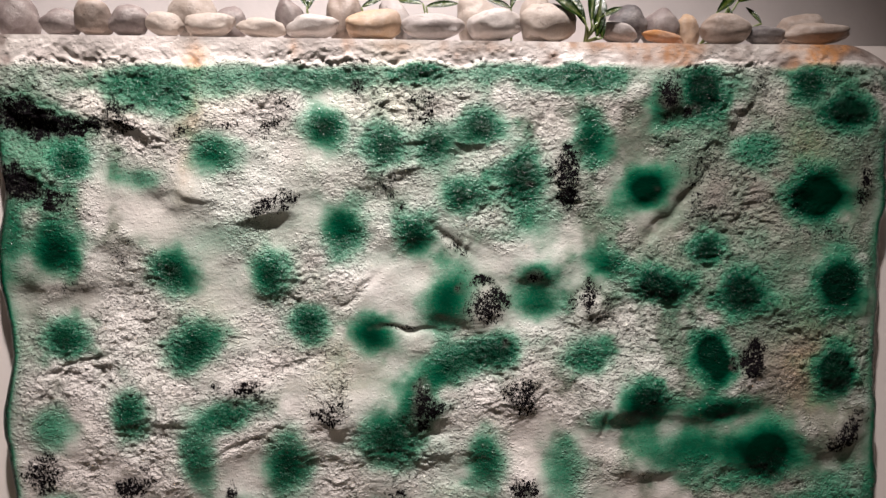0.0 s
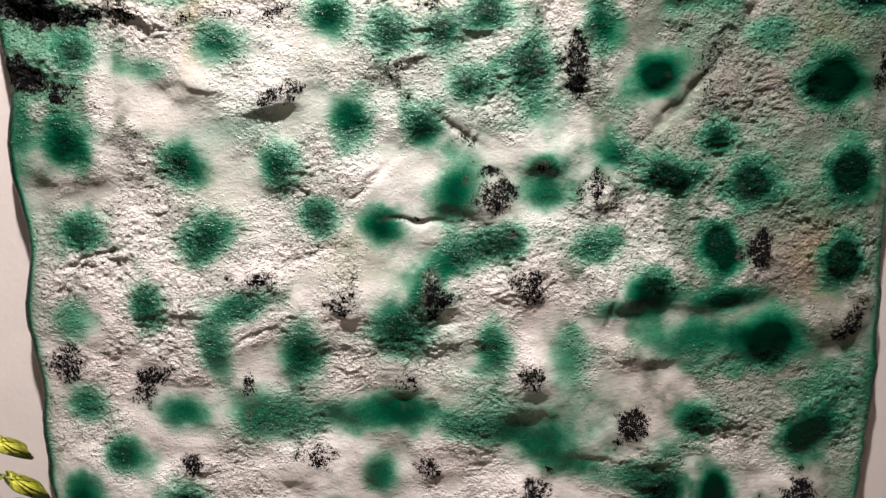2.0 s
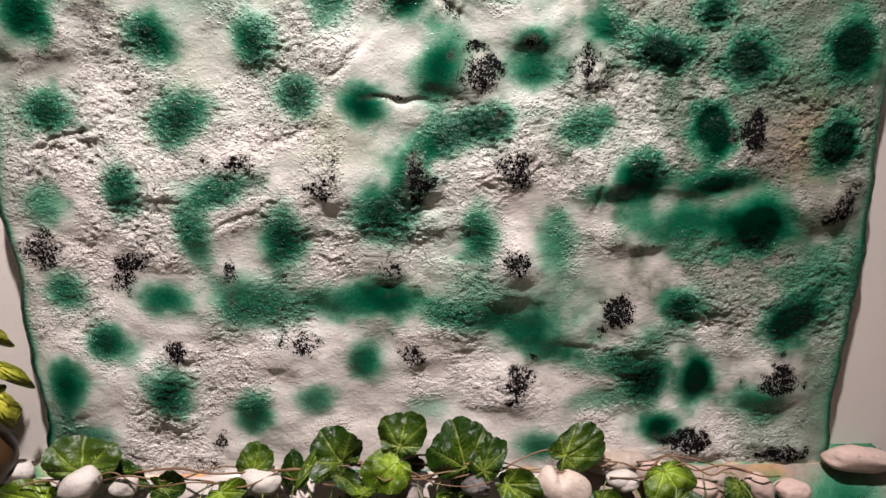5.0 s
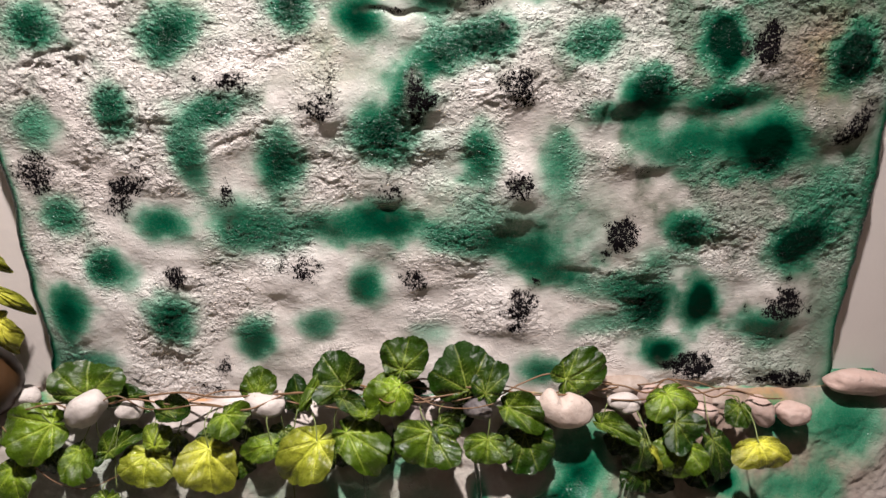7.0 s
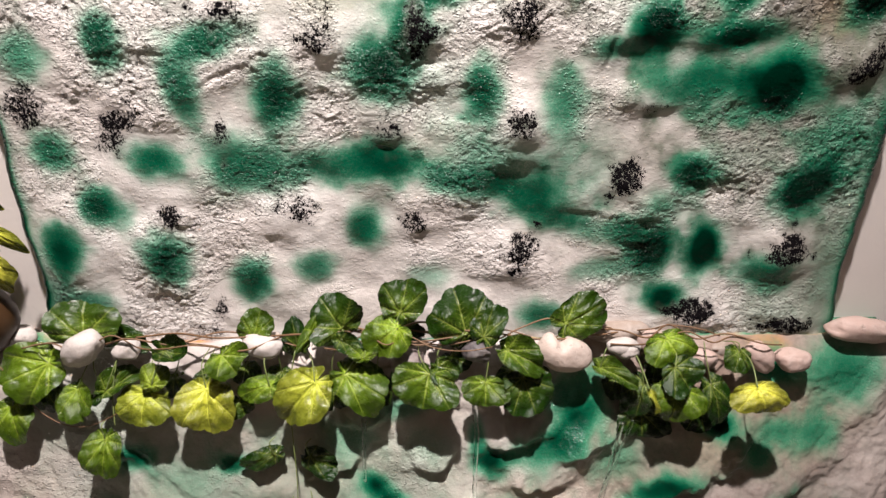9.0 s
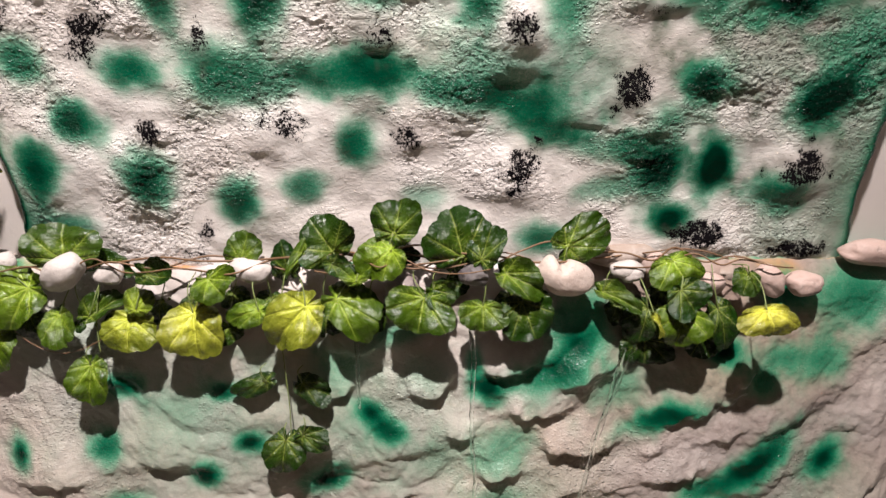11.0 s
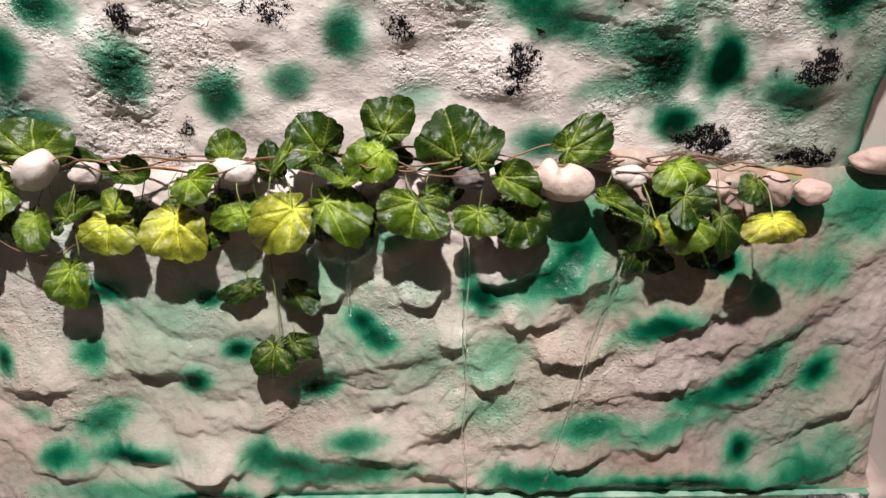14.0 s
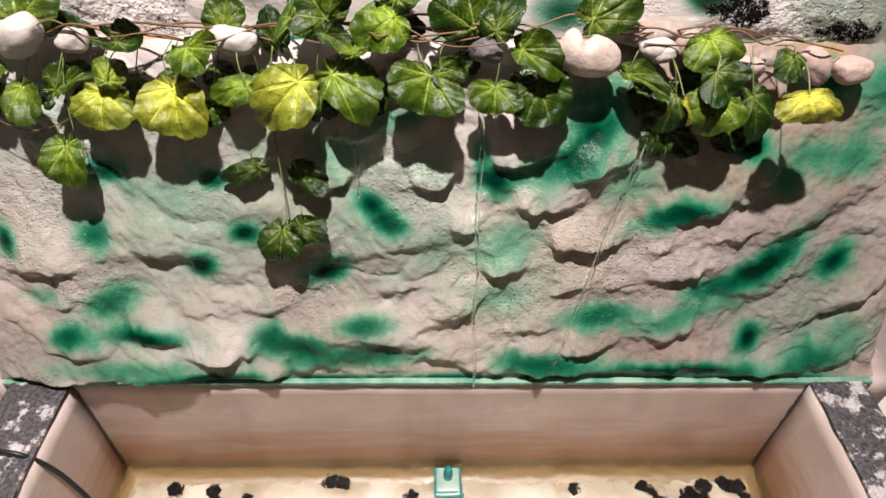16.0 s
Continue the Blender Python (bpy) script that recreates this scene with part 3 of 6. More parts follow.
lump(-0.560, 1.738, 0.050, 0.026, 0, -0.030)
overspray_shade(-0.545, 1.812, 0.060, 0.024, -8, 0.80)
overspray_shade(-0.565, 1.735, 0.045, 0.022, 0, 0.80)
# grey overspray, thickened at the sides to stand in for weaker light
overspray_shade(0.453, 1.732, 0.213, 0.162, 0, 0.62)
overspray_shade(0.525, 1.545, 0.150, 0.125, 0, 0.60)
overspray_shade(0.490, 1.379, 0.185, 0.102, -1, 0.42)
overspray_shade(0.342, 1.619, 0.098, 0.090, 0, 0.32)
overspray_shade(0.581, 1.796, 0.098, 0.128, 0, 0.50)
overspray_shade(0.314, 1.803, 0.080, 0.071, 0, 0.30)
overspray_shade(-0.538, 1.793, 0.069, 0.093, 0, 0.40)
overspray_shade(-0.470, 1.598, 0.070, 0.048, 0, 0.20)
overspray_shade(0.479, 1.286, 0.167, 0.107, -1, 0.35)
overspray_shade(0.619, 1.033, 0.082, 0.141, -1, 0.35)
overspray_shade(0.211, 1.213, 0.127, 0.055, -1, 0.15)


def upper_panel():
    rng = np.random.default_rng(7)
    step, turn, over = 0.0017, 12, 10
    cols, rows = int((UP_R - UP_L) / step), int((UP_T - UP_B) / step)
    u = np.linspace(0, 1, cols)
    v = np.linspace(0, 1, rows)
    x = UP_L + (UP_R - UP_L) * np.broadcast_to(u, (rows, cols))
    z = UP_B + (UP_T - UP_B) * np.broadcast_to(v[:, None], (rows, cols))
    wob = octaves(rng, x, z, 0.03, 3)
    # the thicker green spots sit on swellings of the cement
    for cx, cz, rx, rz, angle, dense in list(MARKS["green"]):
        if dense > 0.6 and 0.015 < min(rx, rz) and max(rx, rz) < 0.075:
            lump(cx, cz + 0.2 * rz, 1.1 * rx, 1.1 * rz, angle, 0.005 + 0.005 * min(1, max(0, (cx - 0.15) / 0.3)))
    # and black was dabbed on the knobs
    for cx, cz, rx, rz, angle, dense in list(MARKS["black"]):
        if dense > 0.7 and 0.015 < min(rx, rz) and max(rx, rz) < 0.05:
            lump(cx, cz, 1.1 * rx, 1.0 * rz, angle, 0.006)
    h = 0.46 * (1 - 0.38 * np.clip((z - 1.45) / 0.4, 0, 1)) * lumps(x + 0.005 * wob, z + 0.006 * lattice(rng, x / 0.025, z / 0.025), 1.0)
    h += 0.0055 * octaves(rng, x, z, 0.15, 2) + 0.0026 * octaves(rng, x, z, 0.05, 2)
    # cement dashed on by hand: short level ripples, thick in places and nearly smooth in others
    coarse = np.clip(0.50 + 1.0 * octaves(rng, x, z, 0.12, 3) + 0.30 * np.clip((z - 1.6) * 4, -0.6, 1) + 0.4 * np.clip((z - 1.72) * 6, 0, 1), 0.05, 1.3)
    u, w = x + 0.008 * lattice(rng, x / 0.03, z / 0.03), z + 0.006 * lattice(rng, x / 0.025, z / 0.025)
    ripple = 1 - 2 * np.abs(octaves(rng, u / 1.7, w, 0.020, 3, 0.6))
    h += 0.0004 * coarse * ripple + 0.0008 * (0.15 + coarse) * octaves(rng, u / 1.3, w, 0.0075, 2, 0.8)
    # the rim rounds off at the sides and towards the top
    side = np.minimum(x - UP_L, UP_R - x)
    h *= np.clip(side / 0.03, 0.25, 1)
    h -= 0.008 * np.exp(-side / 0.006)
    top = np.clip((UP_T - z) / 0.03, 0, 1)
    h = h * (0.10 + 0.90 * top) + 0.002 * (1 - top)
    zz = z - 0.25 * h * np.clip((z - UP_B) / 0.05, 0, 1) * top
    zz = zz - 0.035 * np.clip((x - 0.58) / 0.072, 0, 1) ** 2 * np.clip((z - 1.75) / 0.18, 0, 1)
    zz = zz + 0.007 * np.clip((0.4 - x) / 0.9, 0, 1) * np.clip((z - 1.75) / 0.18, 0, 1)
    edge = 0.0065 * octaves(rng, z, z * 0 + 3.0 + 9.0 * (x > 0.03), 0.11, 4) * np.exp(-side / 0.04)
    xx = x + np.where(x < 0.03, edge, -edge)
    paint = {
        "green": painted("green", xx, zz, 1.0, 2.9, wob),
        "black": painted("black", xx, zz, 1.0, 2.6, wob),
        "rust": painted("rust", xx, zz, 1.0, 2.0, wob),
        "grime_shade": np.clip(1.9 * painted("grime_shade", xx, zz, 1.0, 2.0, wob), 0, 0.9),
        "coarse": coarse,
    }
    # green washed down both edges, nearly black at the rim for its shade
    wash = (np.exp(-(side / 0.017) ** 2) * 0.45 + np.exp(-(side / 0.010) ** 4) * (0.75 - 0.35 * (x > 0.03))) * np.clip((UP_T - 0.06 - z) / 0.08, 0, 1)
    wash += np.exp(-np.clip(UP_R - x, 0, 1) / 0.06) * 0.15 * np.clip((UP_T - 0.06 - z) / 0.08, 0, 1)
    paint["green"] = 1 - (1 - paint["green"]) * (1 - np.clip(wash, 0, 1))
    # bare white lip along the top
    lip = np.clip((zz - (UP_T - 0.036) - 0.006 * wob) / 0.012, 0, 1)
    paint["green"] *= 1 - lip
    paint["coarse"] *= 1 - 0.9 * lip
    paint["black"] *= 1 - lip
    y = upper_face(z) - h
    face = np.stack([xx, y, zz], -1)
    # sides turn back to the wall, the top turns back over the shelf
    def back(strip, axis, n, depth):
        k = np.linspace(0, 1, n + 1)[1:]
        pieces = []
        for q in k:
            p = strip.copy()
            p[..., 1] = strip[..., 1] * (1 - q) + depth * q
            pieces.append(p)
        return np.stack(pieces, axis)
    left, right = back(face[:, 0], 1, turn, 0.906), back(face[:, -1], 1, turn, 0.906)
    left[..., 0] -= 0.004 * np.sin(np.linspace(0, math.pi, turn))
    full = np.concatenate([left[:, ::-1], face, right], 1)
    for key in paint:
        a = paint[key]
        paint[key] = np.concatenate([np.repeat(a[:, :1], turn, 1), a, np.repeat(a[:, -1:], turn, 1)], 1)
    crown = back(full[-1], 0, over, 1.0)
    crown[..., 2] += 0.006 * np.linspace(0, 1, over)[:, None]
    full = np.concatenate([full, crown], 0)
    for key in paint:
        paint[key] = np.concatenate([paint[key], np.repeat(paint[key][-1:], over, 0)], 0)
    ob = panel_thing("rock_panel", (0.035, 0.88, UP_B))
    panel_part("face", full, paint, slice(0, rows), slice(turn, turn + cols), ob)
    panel_part("side", full, paint, slice(0, rows), slice(0, turn + 1), ob, "rounded edge washed with dark green")
    panel_part("side", full, paint, slice(0, rows), slice(turn + cols - 1, cols + 2 * turn), ob, "rounded edge washed with green")
    panel_part("top_lip", full, paint, slice(rows - 1, rows + over), slice(0, cols + 2 * turn), ob, "bare white cement lip")
    return tagged(ob, "rough white cement rock panel with green spots and black marks", "rock wall")


upper_panel()
clear_marks()

# lumps of the lower panel
lump(-0.587, 0.670, 0.054, 0.030, 5, 0.026)
lump(-0.409, 0.690, 0.057, 0.031, 0, 0.021)
lump(-0.324, 0.532, 0.043, 0.023, 0, 0.029)
lump(-0.549, 0.538, 0.038, 0.021, 0, 0.016)
lump(-0.451, 0.557, 0.046, 0.025, -8, 0.021)
lump(-0.342, 0.591, 0.045, 0.025, 5, 0.013)
lump(-0.134, 0.788, 0.038, 0.021, 25, 0.023)
lump(0.013, 0.795, 0.038, 0.021, 20, 0.026)
lump(-0.064, 0.701, 0.076, 0.034, 10, 0.023)
lump(0.049, 0.725, 0.029, 0.020, -5, 0.016)
lump(0.141, 0.829, 0.045, 0.025, 8, 0.023)
lump(0.180, 0.761, 0.044, 0.024, 5, 0.023)
lump(0.109, 0.661, 0.034, 0.020, 0, 0.023)
lump(-0.039, 0.640, 0.052, 0.029, 20, 0.013)
lump(0.036, 0.596, 0.054, 0.029, 25, 0.026)
lump(-0.082, 0.549, 0.081, 0.034, -3, 0.031)
lump(0.159, 0.569, 0.062, 0.034, 12, 0.021)
lump(0.042, 0.514, 0.071, 0.034, -5, 0.026)
lump(0.253, 0.703, 0.044, 0.024, 3, 0.026)
lump(0.382, 0.652, 0.045, 0.025, 12, 0.021)
lump(0.217, 0.627, 0.030, 0.020, 10, 0.016)
lump(0.297, 0.629, 0.053, 0.029, 5, 0.013)
lump(0.389, 0.565, 0.058, 0.032, 10, 0.026)
lump(0.253, 0.534, 0.039, 0.022, 5, 0.021)
lump(0.400, 0.749, 0.050, 0.028, 25, 0.018)
lump(0.460, 0.789, 0.061, 0.033, 40, 0.023)
lump(0.574, 0.742, 0.077, 0.034, 25, 0.021)
lump(0.546, 0.641, 0.084, 0.034, 35, 0.021)
lump(0.591, 0.569, 0.063, 0.034, 15, 0.013)
lump(0.666, 0.498, 0.057, 0.031, 25, 0.016)
lump(0.465, 0.502, 0.121, 0.034, 0, 0.029)
lump(-0.422, 0.497, 0.102, 0.034, -3, 0.026)
lump(0.192, 0.500, 0.064, 0.034, 0, 0.023)
lump(-0.106, 0.853, 0.040, 0.022, 15, 0.016)
lump(0.248, 0.817, 0.041, 0.023, 25, 0.021)
lump(-0.244, 0.596, 0.038, 0.021, 10, 0.013)
lump(-0.557, 0.612, 0.044, 0.024, 12, 0.010)
lump(0.669, 0.613, 0.046, 0.025, 30, 0.016)
lump(-0.181, 0.509, 0.063, 0.034, 0, 0.018)
lump(0.298, 0.810, 0.035, 0.020, 20, 0.013)
lump(0.366, 0.693, 0.037, 0.020, 20, 0.013)
lump(0.459, 0.710, 0.037, 0.020, 20, 0.013)
lump(-0.165, 0.709, 0.036, 0.020, 10, 0.010)
lump(0.211, 0.692, 0.026, 0.020, 20, 0.013)
# green paint on the lower panel
spray(-0.33, 0.66, 0.20, 0.13, 10, 0.12)
spray(-0.05, 0.72, 0.18, 0.12, 20, 0.10)
spray(0.16, 0.62, 0.16, 0.10, 20, 0.14)
spray(-0.48, 0.52, 0.18, 0.06, 5, 0.16)
spray(0.40, 0.80, 0.20, 0.06, 0, 0.14)
spray(0.60, 0.56, 0.12, 0.09, 40, 0.20)
spray(-0.082, 0.744, 0.026, 0.019, -25, 0.91)
spray(-0.054, 0.721, 0.032, 0.017, -12, 0.85)
spray(-0.152, 0.640, 0.034, 0.019, 15, 0.97)
spray(-0.132, 0.658, 0.019, 0.015, 0, 0.68)
spray(-0.344, 0.653, 0.027, 0.021, 0, 0.97)
spray(-0.272, 0.702, 0.024, 0.017, 0, 0.97)
spray(-0.496, 0.697, 0.025, 0.023, 0, 0.68)
spray(-0.463, 0.789, 0.035, 0.022, 0, 0.85)
spray(-0.309, 0.778, 0.021, 0.014, 0, 0.80)
spray(-0.626, 0.693, 0.018, 0.024, 0, 0.91)
spray(-0.494, 0.594, 0.050, 0.023, 25, 0.68)
spray(-0.562, 0.546, 0.034, 0.020, 10, 0.80)
spray(-0.446, 0.541, 0.046, 0.014, -8, 0.97)
spray(-0.596, 0.603, 0.028, 0.014, 0, 0.35)
spray(0.102, 0.782, 0.030, 0.025, 0, 0.95)
spray(0.080, 0.825, 0.013, 0.029, 0, 0.50)
spray(0.207, 0.808, 0.050, 0.027, 10, 0.80)
spray(0.243, 0.845, 0.042, 0.029, 20, 0.85)
spray(0.168, 0.790, 0.034, 0.024, 0, 0.40)
spray(0.375, 0.732, 0.061, 0.019, 18, 0.85)
spray(0.398, 0.738, 0.027, 0.017, 0, 0.68)
spray(0.463, 0.832, 0.030, 0.020, 0, 0.97)
spray(0.521, 0.650, 0.067, 0.026, 40, 0.97)
spray(0.450, 0.613, 0.047, 0.017, 15, 0.68)
spray(0.556, 0.691, 0.045, 0.029, 35, 0.40)
spray(0.635, 0.657, 0.041, 0.024, 50, 0.91)
spray(0.526, 0.530, 0.022, 0.025, 0, 0.97)
spray(0.276, 0.570, 0.065, 0.019, 5, 0.74)
spray(0.403, 0.570, 0.084, 0.019, 12, 0.50)
spray(0.566, 0.816, 0.051, 0.024, 0, 0.50)
spray(0.625, 0.808, 0.043, 0.030, 20, 0.40)
spray(0.635, 0.489, 0.059, 0.032, 20, 0.68)
spray(0.689, 0.530, 0.039, 0.054, 40, 0.35)
spray(-0.104, 0.558, 0.047, 0.018, 5, 0.68)
spray(-0.206, 0.519, 0.047, 0.026, 0, 0.80)
spray(-0.106, 0.500, 0.104, 0.027, 0, 0.74)
spray(-0.250, 0.531, 0.029, 0.026, 0, 0.68)
spray(0.021, 0.672, 0.062, 0.039, 20, 0.25)
spray(0.124, 0.690, 0.053, 0.038, 30, 0.35)
spray(0.112, 0.599, 0.055, 0.032, 20, 0.30)
spray(-0.124, 0.820, 0.050, 0.036, 0, 0.30)
spray(-0.373, 0.756, 0.059, 0.055, 0, 0.20)
spray(0.191, 0.490, 0.077, 0.021, 0, 0.80)
spray(0.419, 0.477, 0.142, 0.016, 0, 1.02)
spray(-0.420, 0.730, 0.240, 0.110, 0, 0.15)
spray(-0.120, 0.780, 0.180, 0.090, 0, 0.14)
spray(-0.520, 0.860, 0.120, 0.070, 0, 0.20)
# dark green laid in for the shaded crease above the foot
spray(-0.360, 0.472, 0.110, 0.010, 0, 0.97)
spray(0.560, 0.910, 0.050, 0.025, 0, 0.63)
spray(0.670, 0.905, 0.070, 0.050, 0, 0.63)
spray(-0.466, 0.489, 0.136, 0.016, 0, 0.45)
spray(-0.043, 0.862, 0.049, 0.023, 10, 0.40)
spray(0.239, 0.882, 0.057, 0.037, 20, 0.50)
spray(0.529, 0.783, 0.025, 0.023, 0, 0.50)
spray(-0.250, 0.827, 0.032, 0.036, 0, 0.25)
spray(0.301, 0.774, 0.050, 0.037, 20, 0.30)
spray(0.004, 0.805, 0.040, 0.027, 0, 0.20)
rust(0.560, 0.940, 0.035, 0.016, 0, 0.60)
sponge_shade(-0.635, 0.475, 0.046, 0.016, 0, 0.50)
sponge_shade(0.394, 0.530, 0.028, 0.009, 0, 0.30)


def lower_panel():
    rng = np.random.default_rng(11)
    step, over = 0.0018, 22
    slope = 1.063
    cols, rows = int(1.46 / step), int((LOW_T - LOW_B) * slope / step)
    u, v = np.linspace(-1, 1, cols), np.linspace(0, 1, rows)
    z = LOW_B + (LOW_T - LOW_B) * np.broadcast_to(v[:, None], (rows, cols))
    x = 0.027 + 0.735 * np.broadcast_to(u, (rows, cols))
    wob = octaves(rng, x, z, 0.03, 3)
    h = 1.0 * lumps(x + 0.012 * wob, z + 0.0035 * lattice(rng, x / 0.02, z / 0.02), slope, 0.58, 0.58)
    # slanting folds that rise to the right
    a, b = x * 0.9 + z * 0.43, z * 0.9 - x * 0.43 * np.clip(x * 1.5 + 0.55, -0.2, 1)
    a, b = a + 0.018 * lattice(rng, x / 0.07, z / 0.07), b + 0.014 * lattice(rng, x / 0.06, z / 0.06)
    pillow = np.abs(octaves(rng, a / 1.7, b, 0.085, 2, 0.45))
    small = np.abs(octaves(rng, a / 1.5, b, 0.040, 2, 0.5))
    where = np.clip(0.6 + 0.9 * lattice(rng, x / 0.16, z / 0.16), 0.1, 1.2)
    h += 0.009 * np.minimum(pillow, 0.55) + 0.0045 * where * np.minimum(small, 0.5) + 0.008 * octaves(rng, x, z, 0.13, 2)
    h += 0.0016 * octaves(rng, x, z, 0.018, 2, 0.5) + 0.0005 * octaves(rng, x, z, 0.007, 2, 0.6)
    h += 0.03 * np.clip((-x - 0.2) / 0.3, 0, 1) * np.clip((0.62 - z) / 0.2, 0, 1)
    side = 0.735 - np.abs(x - 0.027)
    h -= 0.03 * np.exp(-side / 0.012)
    foot = np.clip((z - LOW_B) / 0.022, 0, 1)
    h = h * (0.1 + 0.9 * foot) + 0.004 * (1 - foot)
    h += 0.012 * np.exp(-((z - LOW_B - 0.030) / 0.014) ** 2) * np.clip(0.5 + octaves(rng, x, z * 0 + 2.0, 0.10, 3), 0, 1.3)
    head = np.clip((LOW_T - z) / 0.05, 0, 1)
    h = h * (0.4 + 0.6 * head) - 0.02 * (1 - head) ** 2
    zz = z - 0.3 * h * np.clip((z - LOW_B) / 0.03, 0, 1) * head
    zz = np.maximum(zz, LOW_B + 0.2 * (z - LOW_B))
    paint = {
        "green": painted("green", x, zz, slope, 2.5, wob),
        "black": painted("black", x, zz, slope, 2.6, wob),
        "rust": np.clip(painted("rust", x, zz, slope, 2.0, wob) + 0.07 + 0.10 * octaves(rng, x, z, 0.2, 3), 0, 1),
        # this layer gets browner and darker towards the right, uneven in patches
        "grime_shade": np.clip(0.55 + 0.30 * np.clip((x + 0.1) / 0.6, 0, 1) + 0.20 * octaves(rng, x, z, 0.16, 2), 0.1, 0.88),
        "coarse": np.clip(0.12 + 0.25 * octaves(rng, x, z, 0.15, 3), 0.02, 0.4),
    }
    strip = np.exp(-((z - LOW_B) / 0.010) ** 2) * np.clip(0.75 + 0.5 * wob, 0.2, 0.95)
    paint["green"] = 1 - (1 - paint["green"]) * (1 - strip * np.clip((0.70 - np.abs(x - 0.03)) / 0.1, 0, 1))
    full = np.stack([x, lower_face(z) - h, zz], -1)
    # the crown turns back as the ledge
    pieces, last = [], full[-1]
    for q in np.linspace(0, 1, over + 1)[1:]:
        p = last.copy()
        p[:, 1] = last[:, 1] * (1 - q) + 0.93 * q
        p[:, 2] = last[:, 2] + (LEDGE - last[:, 2]) * min(1, q * 3) + 0.004 * octaves(rng, p[:, 0], p[:, 1], 0.03, 3)
        pieces.append(p)
    full = np.concatenate([full, np.stack(pieces)], 0)
    for key in paint:
        fade = np.linspace(1, 0, over)[:, None]
        extra = np.repeat(paint[key][-1:], over, 0) * fade
        if key == "rust":
            extra = np.clip(0.40 + 0.5 * octaves(rng, full[rows:, :, 0], full[rows:, :, 1], 0.06, 3), 0, 0.85)
        if key == "green":
            extra = np.clip(0.25 + 0.9 * octaves(rng, full[rows:, :, 0], full[rows:, :, 1], 0.10, 3), 0, 0.75)
        if key == "grime_shade":
            extra = np.clip(0.58 + 0.6 * octaves(rng, full[rows:, :, 0], full[rows:, :, 1], 0.07, 3), 0.05, 0.85)
        paint[key] = np.concatenate([paint[key], extra], 0)
    ob = panel_thing("rock_panel", (0.027, 0.74, LOW_B))
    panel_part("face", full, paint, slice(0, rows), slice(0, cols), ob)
    panel_part("ledge", full, paint, slice(rows - 1, rows + over), slice(0, cols), ob, "stained cement ledge")
    return tagged(ob, "sloping wet white cement rock face with green paint above basin", "rock wall")


lower_panel()
clear_marks()


# ---- walls, floor, ceiling ----
def box(name, lo, hi, mat, label="", kind="structure", bevel=0.0):
    bm = bmesh.new()
    bmesh.ops.create_cube(bm, size=1)
    size, mid = Vector(hi) - Vector(lo), (Vector(hi) + Vector(lo)) / 2
    for v in bm.verts:
        v.co = Vector((v.co.x * size.x, v.co.y * size.y, v.co.z * size.z)) + mid
    if bevel:
        bmesh.ops.bevel(bm, geom=bm.edges[:], offset=bevel, segments=3, affect="EDGES", profile=0.5)
    me = bpy.data.meshes.new(name)
    bm.to_mesh(me)
    bm.free()
    me.materials.append(mat)
    return tagged(new(name, me), label, "", "", kind)


box("wall_north", (-2.2, 0.905, 0), (2.2, 1.06, 1.934), WHITE_WALL, "white painted half-height wall with a shelf on top")
box("wall_upper", (-2.2, 1.06, 0), (2.2, 1.2, 3.75), UPPER_WALL, "white painted wall behind the stones")
box("wall_west", (-2.35, -2.4, 0), (-2.2, 1.2, 3.75), ROOM_WALL, "unseen beige side wall closing the room")
box("wall_east", (2.2, -2.4, 0), (2.35, 1.2, 3.75), ROOM_WALL, "unseen beige side wall closing the room")
box("wall_south", (-2.35, -2.55, 0), (2.35, -2.4, 3.75), ROOM_WALL, "unseen beige wall closing the room")
box("floor", (-2.35, -2.55, -0.1), (2.35, 1.2, 0), FLOOR, "unseen floor, made pale to bounce light up")
box("ceiling", (-2.35, -2.55, 3.75), (2.35, 1.2, 3.85), ROOM_WALL, "unseen beige ceiling closing the room")


# ---- basin ----
BASIN_L, BASIN_R, RIM, WATER, BOTTOM = -0.590, 0.650, 0.45, 0.187, 0.128


def empty(name, at, label, category, group="", kind=""):
    ob = new(name)
    ob.location = at
    ob.empty_display_size = 0.05
    return tagged(ob, label, category, group, kind)


def part(name, bm, mat, parent, label="", smooth=True):
    me = bpy.data.meshes.new(name)
    bm.to_mesh(me)
    bm.free()
    if smooth:
        me.polygons.foreach_set("use_smooth", [True] * len(me.polygons))
    me.materials.append(mat)
    ob = new(name, me)
    ob.parent = parent
    ob.matrix_parent_inverse = Matrix.Translation(parent.location).inverted()
    return tagged(ob, label)


